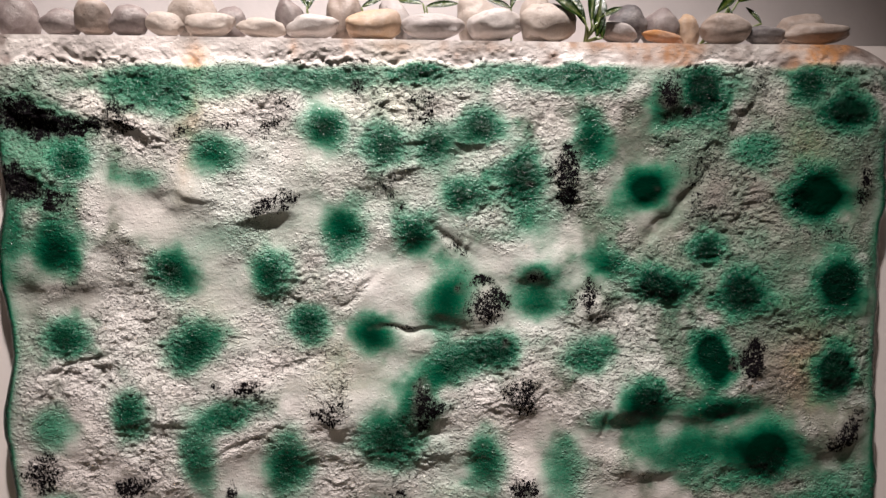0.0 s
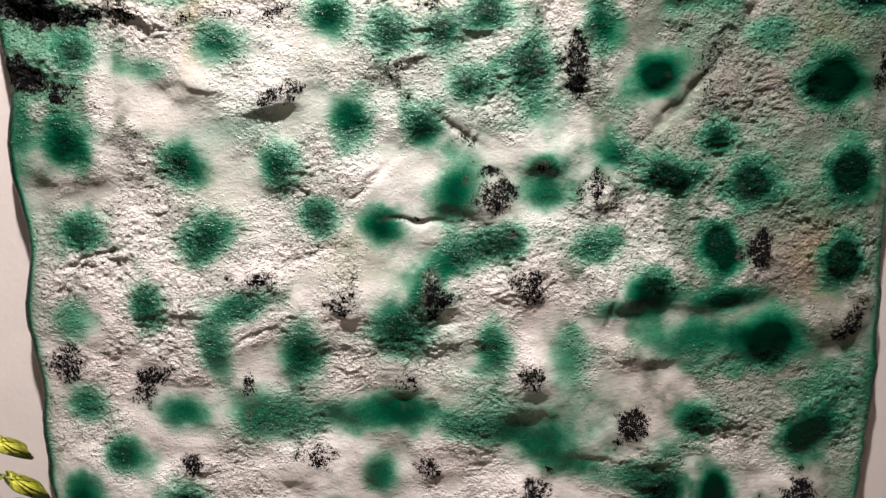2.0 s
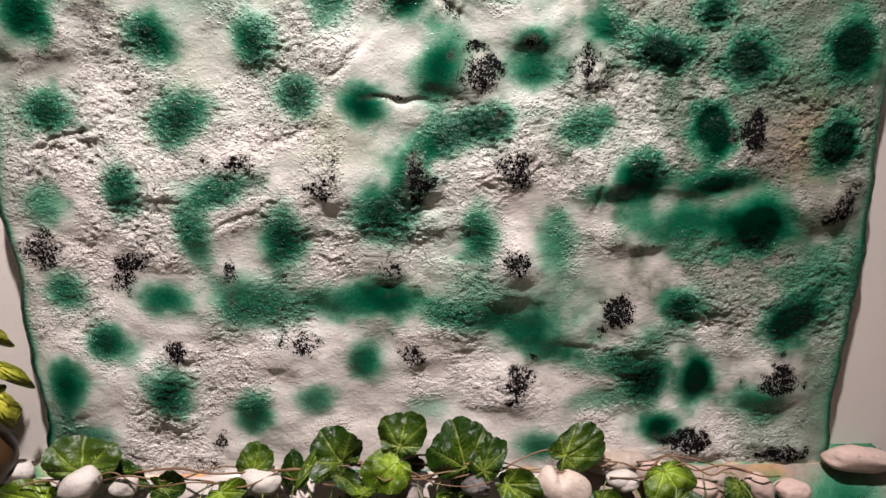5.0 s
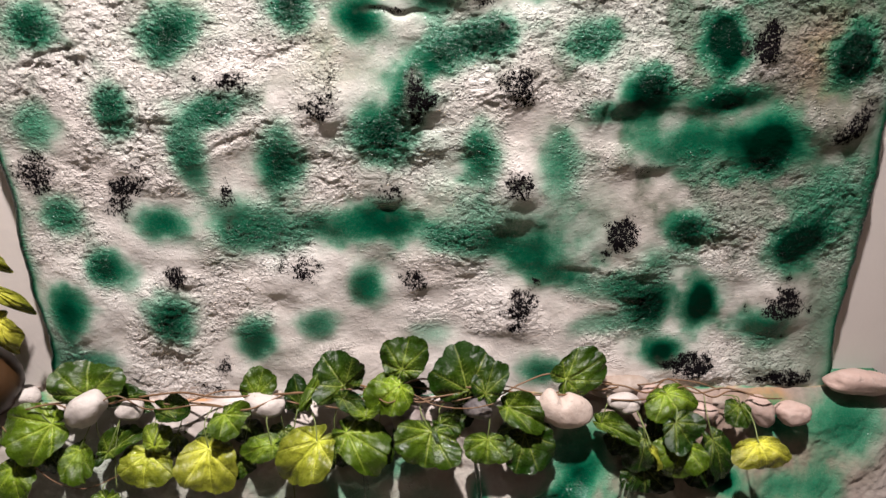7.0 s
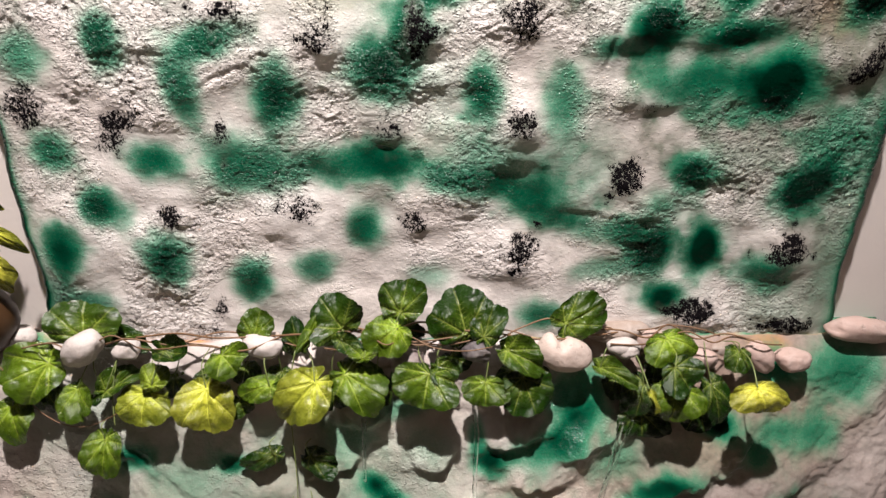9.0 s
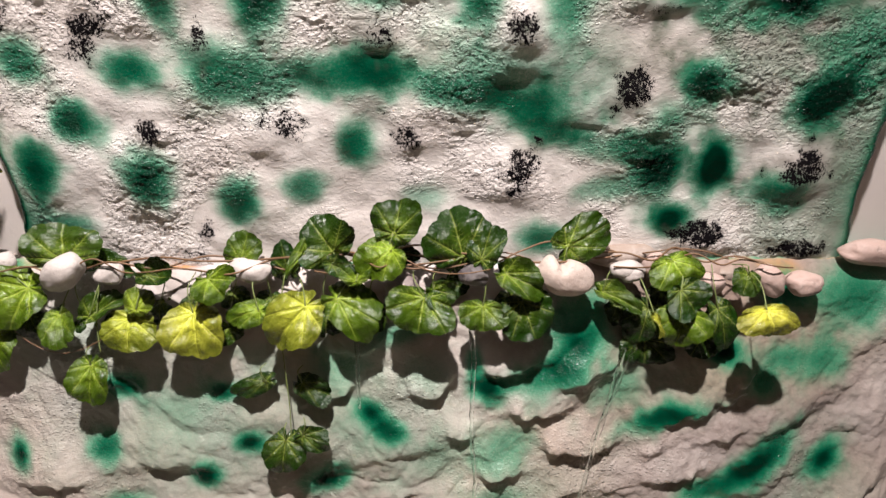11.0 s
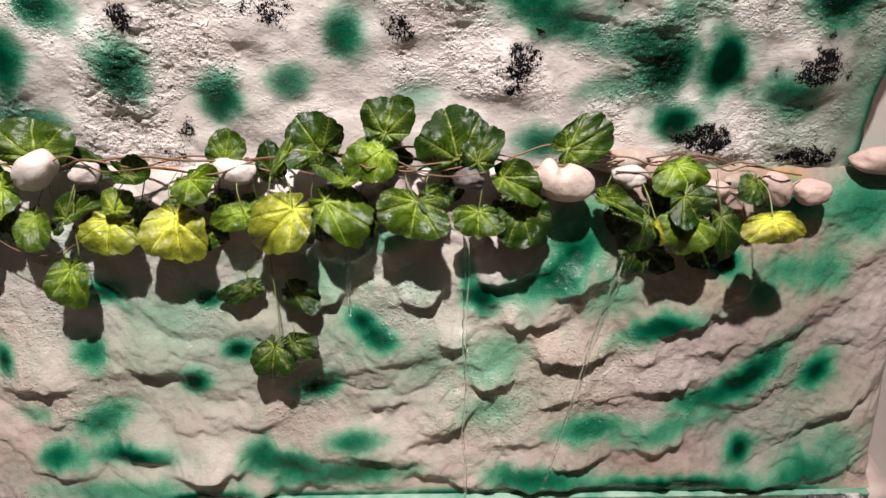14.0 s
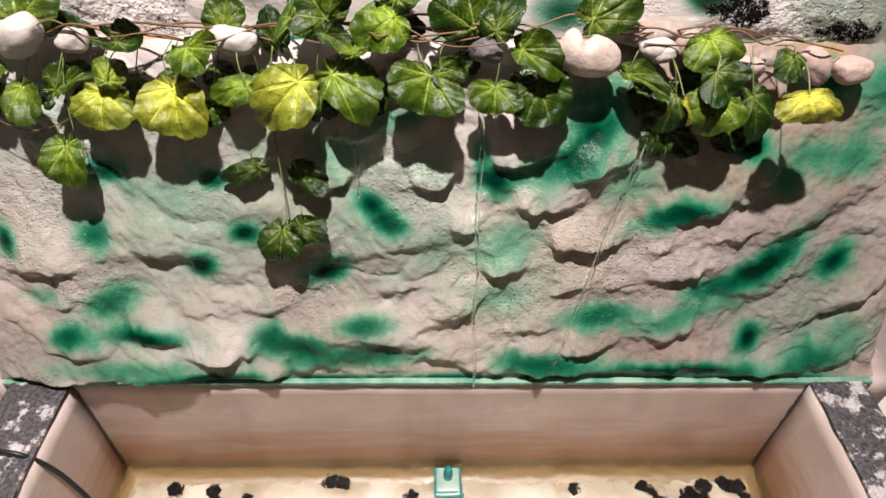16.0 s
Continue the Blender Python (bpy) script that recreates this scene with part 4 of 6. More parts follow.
def basin_material():
    """Beige plaster with a brown tide mark just above the water and streaks running down."""
    m, nodes, links, bsdf = material("stained_plaster")
    cloud = noise_of(nodes, links, 9, 5, 0.6)
    fine = noise_of(nodes, links, 160, 4, 0.6)
    streak = noise_of(nodes, links, 16, 4, 0.6, "Object", (1, 1, 0.09))
    level = noise_of(nodes, links, 14, 4, 0.6, "Object", (0.35, 0.35, 3))
    base = mixed(nodes, links, ranged(nodes, links, cloud, 0.3, 0.7), (0.47, 0.372, 0.338, 1), (0.57, 0.475, 0.437, 1))
    base = mixed(nodes, links, ranged(nodes, links, fine, 0.55, 0.75, 0.0, 0.25), base, (0.32, 0.26, 0.24, 1))
    base = mixed(nodes, links, ranged(nodes, links, streak, 0.52, 0.72, 0.0, 0.35), base, (0.36, 0.28, 0.25, 1))
    # thin level wash lines, one above the other
    bands = noise_of(nodes, links, 60, 3, 0.6, "Object", (0.05, 0.05, 1.6))
    base = mixed(nodes, links, ranged(nodes, links, bands, 0.52, 0.72, 0.0, 0.16), base, (0.34, 0.25, 0.20, 1))
    worn = noise_of(nodes, links, 24, 5, 0.7, "Object", (0.5, 0.5, 1.2))
    base = mixed(nodes, links, ranged(nodes, links, worn, 0.55, 0.72, 0.0, 0.5), base, (0.60, 0.56, 0.55, 1))
    co = nodes.new("ShaderNodeTexCoord")
    sep = nodes.new("ShaderNodeSeparateXYZ")
    links.new(co.outputs["Object"], sep.inputs[0])
    wavy = math_node(nodes, links, "ADD", sep.outputs[2], math_node(nodes, links, "MULTIPLY", math_node(nodes, links, "SUBTRACT", level, 0.5), 0.16))
    stain = ranged(nodes, links, wavy, 0.18, 0.39, 1.0, 0.0)
    base = mixed(nodes, links, math_node(nodes, links, "MULTIPLY", stain, 0.92), base, (0.29, 0.135, 0.055, 1))
    low = ranged(nodes, links, sep.outputs[2], 0.175, 0.205, 1.0, 0.0)
    base = mixed(nodes, links, low, base, (0.145, 0.095, 0.040, 1))
    links.new(base, bsdf.inputs["Base Color"])
    bsdf.inputs["Roughness"].default_value = 0.42
    bumped(nodes, links, bsdf, ((cloud, 0.003), (fine, 0.001)), 0.5)
    return m


def rim_material():
    """Worn black paint over pale cement."""
    m, nodes, links, bsdf = material("worn_black_paint")
    cloud = noise_of(nodes, links, 26, 6, 0.68)
    fine = noise_of(nodes, links, 150, 4, 0.6)
    pale = mixed(nodes, links, ranged(nodes, links, fine, 0.3, 0.7), (0.30, 0.27, 0.27, 1), (0.50, 0.46, 0.45, 1))
    dark = mixed(nodes, links, ranged(nodes, links, fine, 0.35, 0.65), (0.022, 0.019, 0.022, 1), (0.085, 0.075, 0.08, 1))
    worn = ranged(nodes, links, cloud, 0.52, 0.60)
    links.new(mixed(nodes, links, worn, dark, pale), bsdf.inputs["Base Color"])
    bsdf.inputs["Roughness"].default_value = 0.5
    bumped(nodes, links, bsdf, ((cloud, 0.004), (fine, 0.002)), 0.6)
    return m


def water_material():
    m, nodes, links, bsdf = material("clear_water")
    bsdf.inputs["Base Color"].default_value = (0.97, 0.95, 0.88, 1)
    bsdf.inputs["Roughness"].default_value = 0.02
    bsdf.inputs["IOR"].default_value = 1.33
    bsdf.inputs["Transmission Weight"].default_value = 1.0
    ripple = noise_of(nodes, links, 38, 3, 0.55)
    small = noise_of(nodes, links, 110, 2, 0.5)
    bumped(nodes, links, bsdf, ((ripple, 0.010), (small, 0.003)), 0.6)
    return m


BASIN, BLACK_RIM, WATER_MAT = basin_material(), rim_material(), water_material()
CREAM = plaster_material("cream_basin_floor", (0.22, 0.175, 0.115, 1), (0.42, 0.39, 0.335, 1), 7.0, 0.001, 0.5)


def slab(lo, hi, cuts=(1, 1, 1), rough=0.0, bevel=0.0, seed=1):
    """A block cut into cells, its faces a little uneven."""
    bm = bmesh.new()
    bmesh.ops.create_cube(bm, size=1)
    size, mid = Vector(hi) - Vector(lo), (Vector(hi) + Vector(lo)) / 2
    for v in bm.verts:
        v.co = Vector((v.co.x * size.x, v.co.y * size.y, v.co.z * size.z)) + mid
    if bevel:
        bmesh.ops.bevel(bm, geom=bm.edges[:], offset=bevel, segments=3, affect="EDGES", profile=0.5)
    for axis, count in enumerate(cuts):
        for k in range(1, count):
            at = list(mid)
            at[axis] = lo[axis] + size[axis] * k / count
            direction = [0, 0, 0]
            direction[axis] = 1
            bmesh.ops.bisect_plane(bm, geom=bm.verts[:] + bm.edges[:] + bm.faces[:], plane_co=at, plane_no=direction)
    if rough:
        for v in bm.verts:
            v.co += rough * Vector(noise.turbulence_vector(v.co * 28 + Vector((seed, 0, 0)), 3, False))
    return bm


basin = empty("basin", (0.03, 0.37, 0), "plastered fountain basin with a worn black rim, brown water stains", "basin")
part("back_wall", slab((-0.76, 0.640, 0.02), (0.80, 0.885, RIM), (40, 2, 12), 0.0016), BASIN, basin, "", True)
part("side_wall", slab((-0.683, 0.08, 0.02), (BASIN_L, 0.6395, RIM - 0.006), (2, 16, 12), 0.0016), BASIN, basin)
part("side_wall", slab((BASIN_R, 0.08, 0.02), (0.738, 0.6395, RIM - 0.006), (2, 16, 12), 0.0016), BASIN, basin)
part("front_wall", slab((-0.683, 0.0, 0.02), (0.738, 0.08, RIM - 0.006), (30, 2, 8), 0.0016), BASIN, basin)
part("rim", slab((-0.686, 0.0, RIM - 0.005), (BASIN_L + 0.0006, 0.640, RIM + 0.003), (10, 60, 1), 0.0012, 0.002), BLACK_RIM, basin, "worn black paint")
part("rim", slab((BASIN_R - 0.0006, 0.0, RIM - 0.005), (0.741, 0.640, RIM + 0.003), (10, 60, 1), 0.0012, 0.002), BLACK_RIM, basin, "worn black paint")
part("floor_slab", slab((BASIN_L, 0.08, 0.03), (BASIN_R, 0.640, BOTTOM), (20, 10, 1), 0.001), CREAM, basin, "cream painted basin floor")


TEAL = plaster_material("thin_teal_paint", (0.02, 0.17, 0.10, 1), (0.24, 0.36, 0.28, 1), 18.0, 0.001, 0.45)
part("lip", slab((-0.70, 0.6378, RIM - 0.006), (0.755, 0.668, RIM + 0.0025), (90, 2, 1), 0.0007, 0.0012), TEAL, basin, "thin teal paint over cement")
DARK_SEAM = plain_material("dark_seam", (0.055, 0.042, 0.034, 1), 0.7)


def seam(x, lean, seed):
    """Dark worn seam down an inner corner."""
    bm = bmesh.new()
    rows = []
    for i in range(41):
        z = RIM - 0.004 - (RIM - 0.19) * i / 40
        w = 0.0007 + 0.0024 * abs(noise.noise(Vector((seed, z * 60, 0)))) * (1.6 if i < 14 else 0.7)
        mid = Vector((x + lean * 0.0025 + 0.0015 * noise.noise(Vector((z * 40, seed, 1))), 0.6375, z))
        rows.append([bm.verts.new(mid + Vector((-w, 0.002, 0))), bm.verts.new(mid + Vector((0, -0.0012, 0))), bm.verts.new(mid + Vector((w, 0.002, 0)))])
    for r0, r1 in zip(rows, rows[1:]):
        bm.faces.new((r0[0], r0[1], r1[1], r1[0]))
        bm.faces.new((r0[1], r0[2], r1[2], r1[1]))
    part("seam", bm, DARK_SEAM, basin, "dark worn corner seam")


seam(BASIN_L, 1, 3.0)
seam(BASIN_R, -1, 8.0)


def fillet(a, b, inward, radius, name):
    """A cove of mortar along the foot of a basin wall."""
    bm = bmesh.new()
    a, b, inward = Vector(a), Vector(b), Vector(inward)
    steps, arc = 40, 6
    rows = []
    for i in range(steps + 1):
        p = a.lerp(b, i / steps)
        r = radius * (1 + 0.18 * noise.noise(p * 14))
        row = []
        for k in range(arc + 1):
            q = math.pi / 2 * k / arc
            row.append(bm.verts.new(p + inward * r * (1 - math.sin(q)) + Vector((0, 0, r * (1 - math.cos(q))))))
        rows.append(row)
    for r0, r1 in zip(rows, rows[1:]):
        for k in range(arc):
            bm.faces.new((r0[k], r1[k], r1[k + 1], r0[k + 1]))
    bmesh.ops.recalc_face_normals(bm, faces=bm.faces[:])
    return part(name, bm, BASIN, basin, "ochre mortar cove")


fillet((BASIN_L, 0.640, BOTTOM), (BASIN_R, 0.640, BOTTOM), (0, -1, 0), 0.026, "cove")
fillet((BASIN_L, 0.08, BOTTOM), (BASIN_L, 0.640, BOTTOM), (1, 0, 0), 0.026, "cove")
fillet((BASIN_R, 0.640, BOTTOM), (BASIN_R, 0.08, BOTTOM), (-1, 0, 0), 0.026, "cove")


def water_sheet():
    bm = bmesh.new()
    bmesh.ops.create_grid(bm, x_segments=220, y_segments=100, size=0.5)
    for v in bm.verts:
        v.co = Vector((0.03 + v.co.x * 1.238, 0.36 + v.co.y * 0.558, WATER))
        fall = min((v.co - Vector((px, 0.62, WATER))).length for px in (0.06, 0.32, 0.46))
        v.co.z += 0.008 * noise.noise(v.co * 60) * math.exp(-fall / 0.18) + 0.0006 * noise.noise(v.co * 25)
    me = bpy.data.meshes.new("water")
    bm.to_mesh(me)
    bm.free()
    me.polygons.foreach_set("use_smooth", [True] * len(me.polygons))
    me.materials.append(WATER_MAT)
    ob = tagged(new("water", me), "shallow clear rippling water in the basin", "", "", "structure")
    ob.visible_shadow = False


water_sheet()


# ---- stones ----
TONES = {
    "white": ((0.70, 0.63, 0.59), "smooth white pebble"),
    "cream": ((0.60, 0.50, 0.43), "cream coloured river pebble"),
    "tan": ((0.42, 0.32, 0.26), "tan brown river pebble"),
    "mauve": ((0.27, 0.21, 0.20), "greyish mauve river pebble"),
    "grey": ((0.52, 0.46, 0.44), "pale grey river pebble"),
    "slate": ((0.11, 0.092, 0.098), "dark slate grey river pebble"),
    "rusty": ((0.62, 0.42, 0.27), "cream pebble with rust orange stains"),
    "rust": ((0.60, 0.27, 0.09), "flat pebble stained orange by rust"),
    "pink": ((0.66, 0.47, 0.41), "smooth pale pink pebble"),
}
SHELF = ("standing on the white shelf", "pebbles on the shelf", 1.937)
LEDGE_STONES = ("lying on the rock ledge", "pebbles on the ledge", LEDGE)
stone_count = 0


def pebble_mesh(name, w, d, h, seed, lumpy=0.19):
    bm = bmesh.new()
    bmesh.ops.create_icosphere(bm, subdivisions=4, radius=1)
    shift = Vector((seed * 3.7, seed * 1.3, 0))
    for v in bm.verts:
        p = v.co.copy()
        p = Vector([math.copysign(abs(c) ** 0.9, c) for c in p])
        p *= 1 + lumpy * noise.noise(v.co * 1.1 + shift) + lumpy * 0.4 * noise.noise(v.co * 2.6 + shift) + 0.012 * noise.noise(v.co * 9 + shift)
        # a few flattened sides
        for k in range(5):
            side = Vector((math.sin(seed * 1.7 + k * 2.4), math.cos(seed * 0.9 + k * 1.9), math.sin(seed * 2.3 + k * 1.3))).normalized()
            over = p.dot(side) - 0.80
            if over > 0:
                p -= side * over * 0.45
        v.co = p
    for axis, size in enumerate((w, d, h)):
        lo, hi = min(v.co[axis] for v in bm.verts), max(v.co[axis] for v in bm.verts)
        for v in bm.verts:
            v.co[axis] = ((v.co[axis] - lo) / (hi - lo) - 0.5) * size
    me = bpy.data.meshes.new(name)
    bm.to_mesh(me)
    bm.free()
    me.polygons.foreach_set("use_smooth", [True] * len(me.polygons))
    me.materials.append(STONE)
    return me


def pebble(x, y, z, w, h, tilt, tone, place):
    global stone_count
    stone_count += 1
    if y > 0.94 and place is SHELF:
        # the stones behind stand taller, so that they reach the shelf
        top = z + h / 2
        h = top - place[2]
        z = (top + place[2]) / 2
    me = pebble_mesh("pebble", w, min(w, h) * (1.15 if w > 1.6 * h else 1.0), h, stone_count)
    ob = new("pebble", me)
    # behind the front row stones lean on one another; the front row sits on its support
    turn = Euler((radians(6 * noise.noise(Vector((x * 40, y, 1)))), radians(-tilt), radians(25 * noise.noise(Vector((x * 31, 5, z)))))).to_matrix().to_4x4()
    low = min((turn @ v.co).z for v in me.vertices)
    rest = place[2] - low - 0.003 + (0.007 * min(1, max(0, (0.4 - x) / 0.9)) if place is SHELF else 0)
    ob.matrix_world = Matrix.Translation((x, y, rest if abs(z - rest) < 0.022 else z)) @ turn
    ob.color = (*[c * (0.56 if place is SHELF else 0.64) for c in TONES[tone][0]], 1)
    tagged(ob, TONES[tone][1] + " " + place[0], "pebble", place[1])


pebble(-0.508, 0.905, 1.976, 0.057, 0.037, 0, "mauve", SHELF)
pebble(-0.463, 0.905, 1.967, 0.050, 0.049, 0, "tan", SHELF)
pebble(-0.414, 0.905, 1.963, 0.060, 0.045, 0, "mauve", SHELF)
pebble(-0.366, 0.905, 1.959, 0.050, 0.034, -8, "cream", SHELF)
pebble(-0.303, 0.905, 1.958, 0.069, 0.035, 6, "cream", SHELF)
pebble(-0.232, 0.905, 1.954, 0.070, 0.028, 0, "cream", SHELF)
pebble(-0.160, 0.905, 1.957, 0.075, 0.035, 3, "white", SHELF)
pebble(-0.075, 0.905, 1.960, 0.080, 0.043, 6, "rusty", SHELF)
pebble(0.009, 0.905, 1.958, 0.092, 0.040, 0, "grey", SHELF)
pebble(0.098, 0.905, 1.957, 0.080, 0.046, 0, "white", SHELF)
pebble(0.172, 0.905, 1.958, 0.081, 0.052, -6, "cream", SHELF)
pebble(0.271, 0.905, 1.952, 0.067, 0.029, -6, "grey", SHELF)
pebble(0.338, 0.905, 1.947, 0.069, 0.019, -4, "rust", SHELF)
pebble(0.428, 0.905, 1.956, 0.071, 0.043, 0, "tan", SHELF)
pebble(0.484, 0.905, 1.949, 0.061, 0.026, -8, "slate", SHELF)
pebble(0.562, 0.905, 1.949, 0.097, 0.031, 0, "tan", SHELF)
pebble(-0.341, 0.952, 1.989, 0.068, 0.054, 12, "cream", SHELF)
pebble(-0.286, 0.952, 1.978, 0.043, 0.036, 0, "mauve", SHELF)
pebble(-0.199, 0.952, 1.990, 0.043, 0.043, 25, "mauve", SHELF)
pebble(-0.121, 0.952, 1.993, 0.053, 0.049, 0, "tan", SHELF)
pebble(-0.041, 0.952, 1.993, 0.039, 0.047, 35, "grey", SHELF)
pebble(0.076, 0.952, 1.994, 0.064, 0.044, 15, "cream", SHELF)
pebble(0.165, 0.952, 2.001, 0.051, 0.044, 0, "cream", SHELF)
pebble(0.300, 0.952, 1.983, 0.058, 0.041, -15, "slate", SHELF)
pebble(0.350, 0.952, 1.980, 0.053, 0.040, 0, "mauve", SHELF)
pebble(0.392, 0.952, 1.972, 0.039, 0.045, 0, "rusty", SHELF)
pebble(0.562, 0.952, 1.978, 0.075, 0.027, 20, "tan", SHELF)
pebble(-0.598, 0.952, 1.987, 0.059, 0.043, 0, "mauve", SHELF)
# stones on the ledge
pebble(-0.515, 0.800, 0.954, 0.067, 0.049, 38, "white", LEDGE_STONES)
pebble(-0.456, 0.812, 0.958, 0.043, 0.034, 20, "white", LEDGE_STONES)
pebble(-0.499, 0.838, 0.915, 0.071, 0.022, 0, "tan", LEDGE_STONES)
pebble(-0.252, 0.815, 0.947, 0.068, 0.036, -4, "white", LEDGE_STONES)
pebble(-0.237, 0.838, 0.954, 0.026, 0.028, 0, "cream", LEDGE_STONES)
pebble(0.077, 0.796, 0.943, 0.046, 0.033, 2, "slate", LEDGE_STONES)
pebble(-0.028, 0.800, 0.942, 0.053, 0.037, 10, "mauve", LEDGE_STONES)
pebble(0.304, 0.805, 0.955, 0.054, 0.030, -12, "white", LEDGE_STONES)
pebble(0.308, 0.798, 0.938, 0.036, 0.026, 6, "white", LEDGE_STONES)
pebble(0.305, 0.842, 0.959, 0.106, 0.037, 6, "tan", LEDGE_STONES)
pebble(0.348, 0.825, 0.943, 0.030, 0.038, -50, "pink", LEDGE_STONES)
pebble(0.435, 0.812, 0.934, 0.042, 0.032, -10, "pink", LEDGE_STONES)
pebble(0.520, 0.805, 0.943, 0.060, 0.038, -48, "pink", LEDGE_STONES)
pebble(0.569, 0.800, 0.936, 0.056, 0.039, -6, "pink", LEDGE_STONES)
pebble(0.695, 0.838, 0.958, 0.117, 0.042, -4, "pink", LEDGE_STONES)
pebble(-0.641, 0.850, 0.955, 0.052, 0.038, 0, "white", LEDGE_STONES)
pebble(0.472, 0.845, 0.931, 0.043, 0.026, 0, "tan", LEDGE_STONES)


def heart_stone():
    """Cream stone with a notch, two humps and a blunt foot."""
    bm = bmesh.new()
    bmesh.ops.create_icosphere(bm, subdivisions=5, radius=1)
    for v in bm.verts:
        p = v.co.copy()
        notch = 0.42 * math.exp(-((p.x + 0.22) / 0.20) ** 2) * max(0, p.z)
        hump = 0.55 * max(0, -p.x - 0.25) * max(0, p.z + 0.3)
        r = 1 + 0.08 * noise.noise(p * 1.4 + Vector((9, 0, 0))) + 0.012 * noise.noise(p * 6)
        x = p.x + 0.30 * max(0, -p.z) * (p.x < 0) * -p.x
        v.co = Vector((x * 0.043, p.y * 0.026, (p.z - notch + hump - 0.06 * p.x) * 0.029)) * r
    me = bpy.data.meshes.new("heart_stone")
    bm.to_mesh(me)
    bm.free()
    me.polygons.foreach_set("use_smooth", [True] * len(me.polygons))
    me.materials.append(STONE)
    ob = new("pebble", me)
    ob.matrix_world = pose(0.211, 0.795, 0.958, -20, 8, 0)
    ob.color = (0.48, 0.385, 0.335, 1)
    tagged(ob, "cream notched stone lying on the ledge beside the ivy", "pebble", "pebbles on the ledge")


heart_stone()

DARK_STONE = plain_material("black_pebble", (0.005, 0.004, 0.004, 1), 0.8)
DARK_STONE.node_tree.nodes["Principled BSDF"].inputs["Specular IOR Level"].default_value = 0.1


def dark_pebble(x, y, r, seed):
    me = pebble_mesh("black_pebble", r * 2, r * 1.9, r * 1.1, seed, 0.3)
    me.materials.clear()
    me.materials.append(DARK_STONE)
    ob = new("pebble", me)
    ob.location = (x, y, BOTTOM + r * 0.5)
    tagged(ob, "small black pebble lying under water in the basin", "pebble", "black pebbles in the basin")


scatter = random.Random(5)
for x, y, r in ((-0.489, 0.590, 0.014), (-0.415, 0.585, 0.013), (-0.402, 0.560, 0.015), (-0.345, 0.572, 0.010), (-0.190, 0.604, 0.013), (-0.165, 0.602, 0.012),
                (0.290, 0.590, 0.012), (0.425, 0.592, 0.011), (0.442, 0.582, 0.010), (0.452, 0.560, 0.013), (0.515, 0.580, 0.013), (0.545, 0.590, 0.014),
                (0.505, 0.560, 0.015), (0.535, 0.563, 0.014), (0.585, 0.600, 0.012), (0.608, 0.588, 0.016), (0.622, 0.570, 0.009), (-0.03, 0.575, 0.012)):
    dark_pebble(x, y + 0.010, r * 1.15, scatter.randint(1, 90))
for k in range(22):
    dark_pebble(scatter.uniform(-0.55, 0.61), scatter.uniform(0.14, 0.53), scatter.uniform(0.008, 0.015), scatter.randint(1, 90))


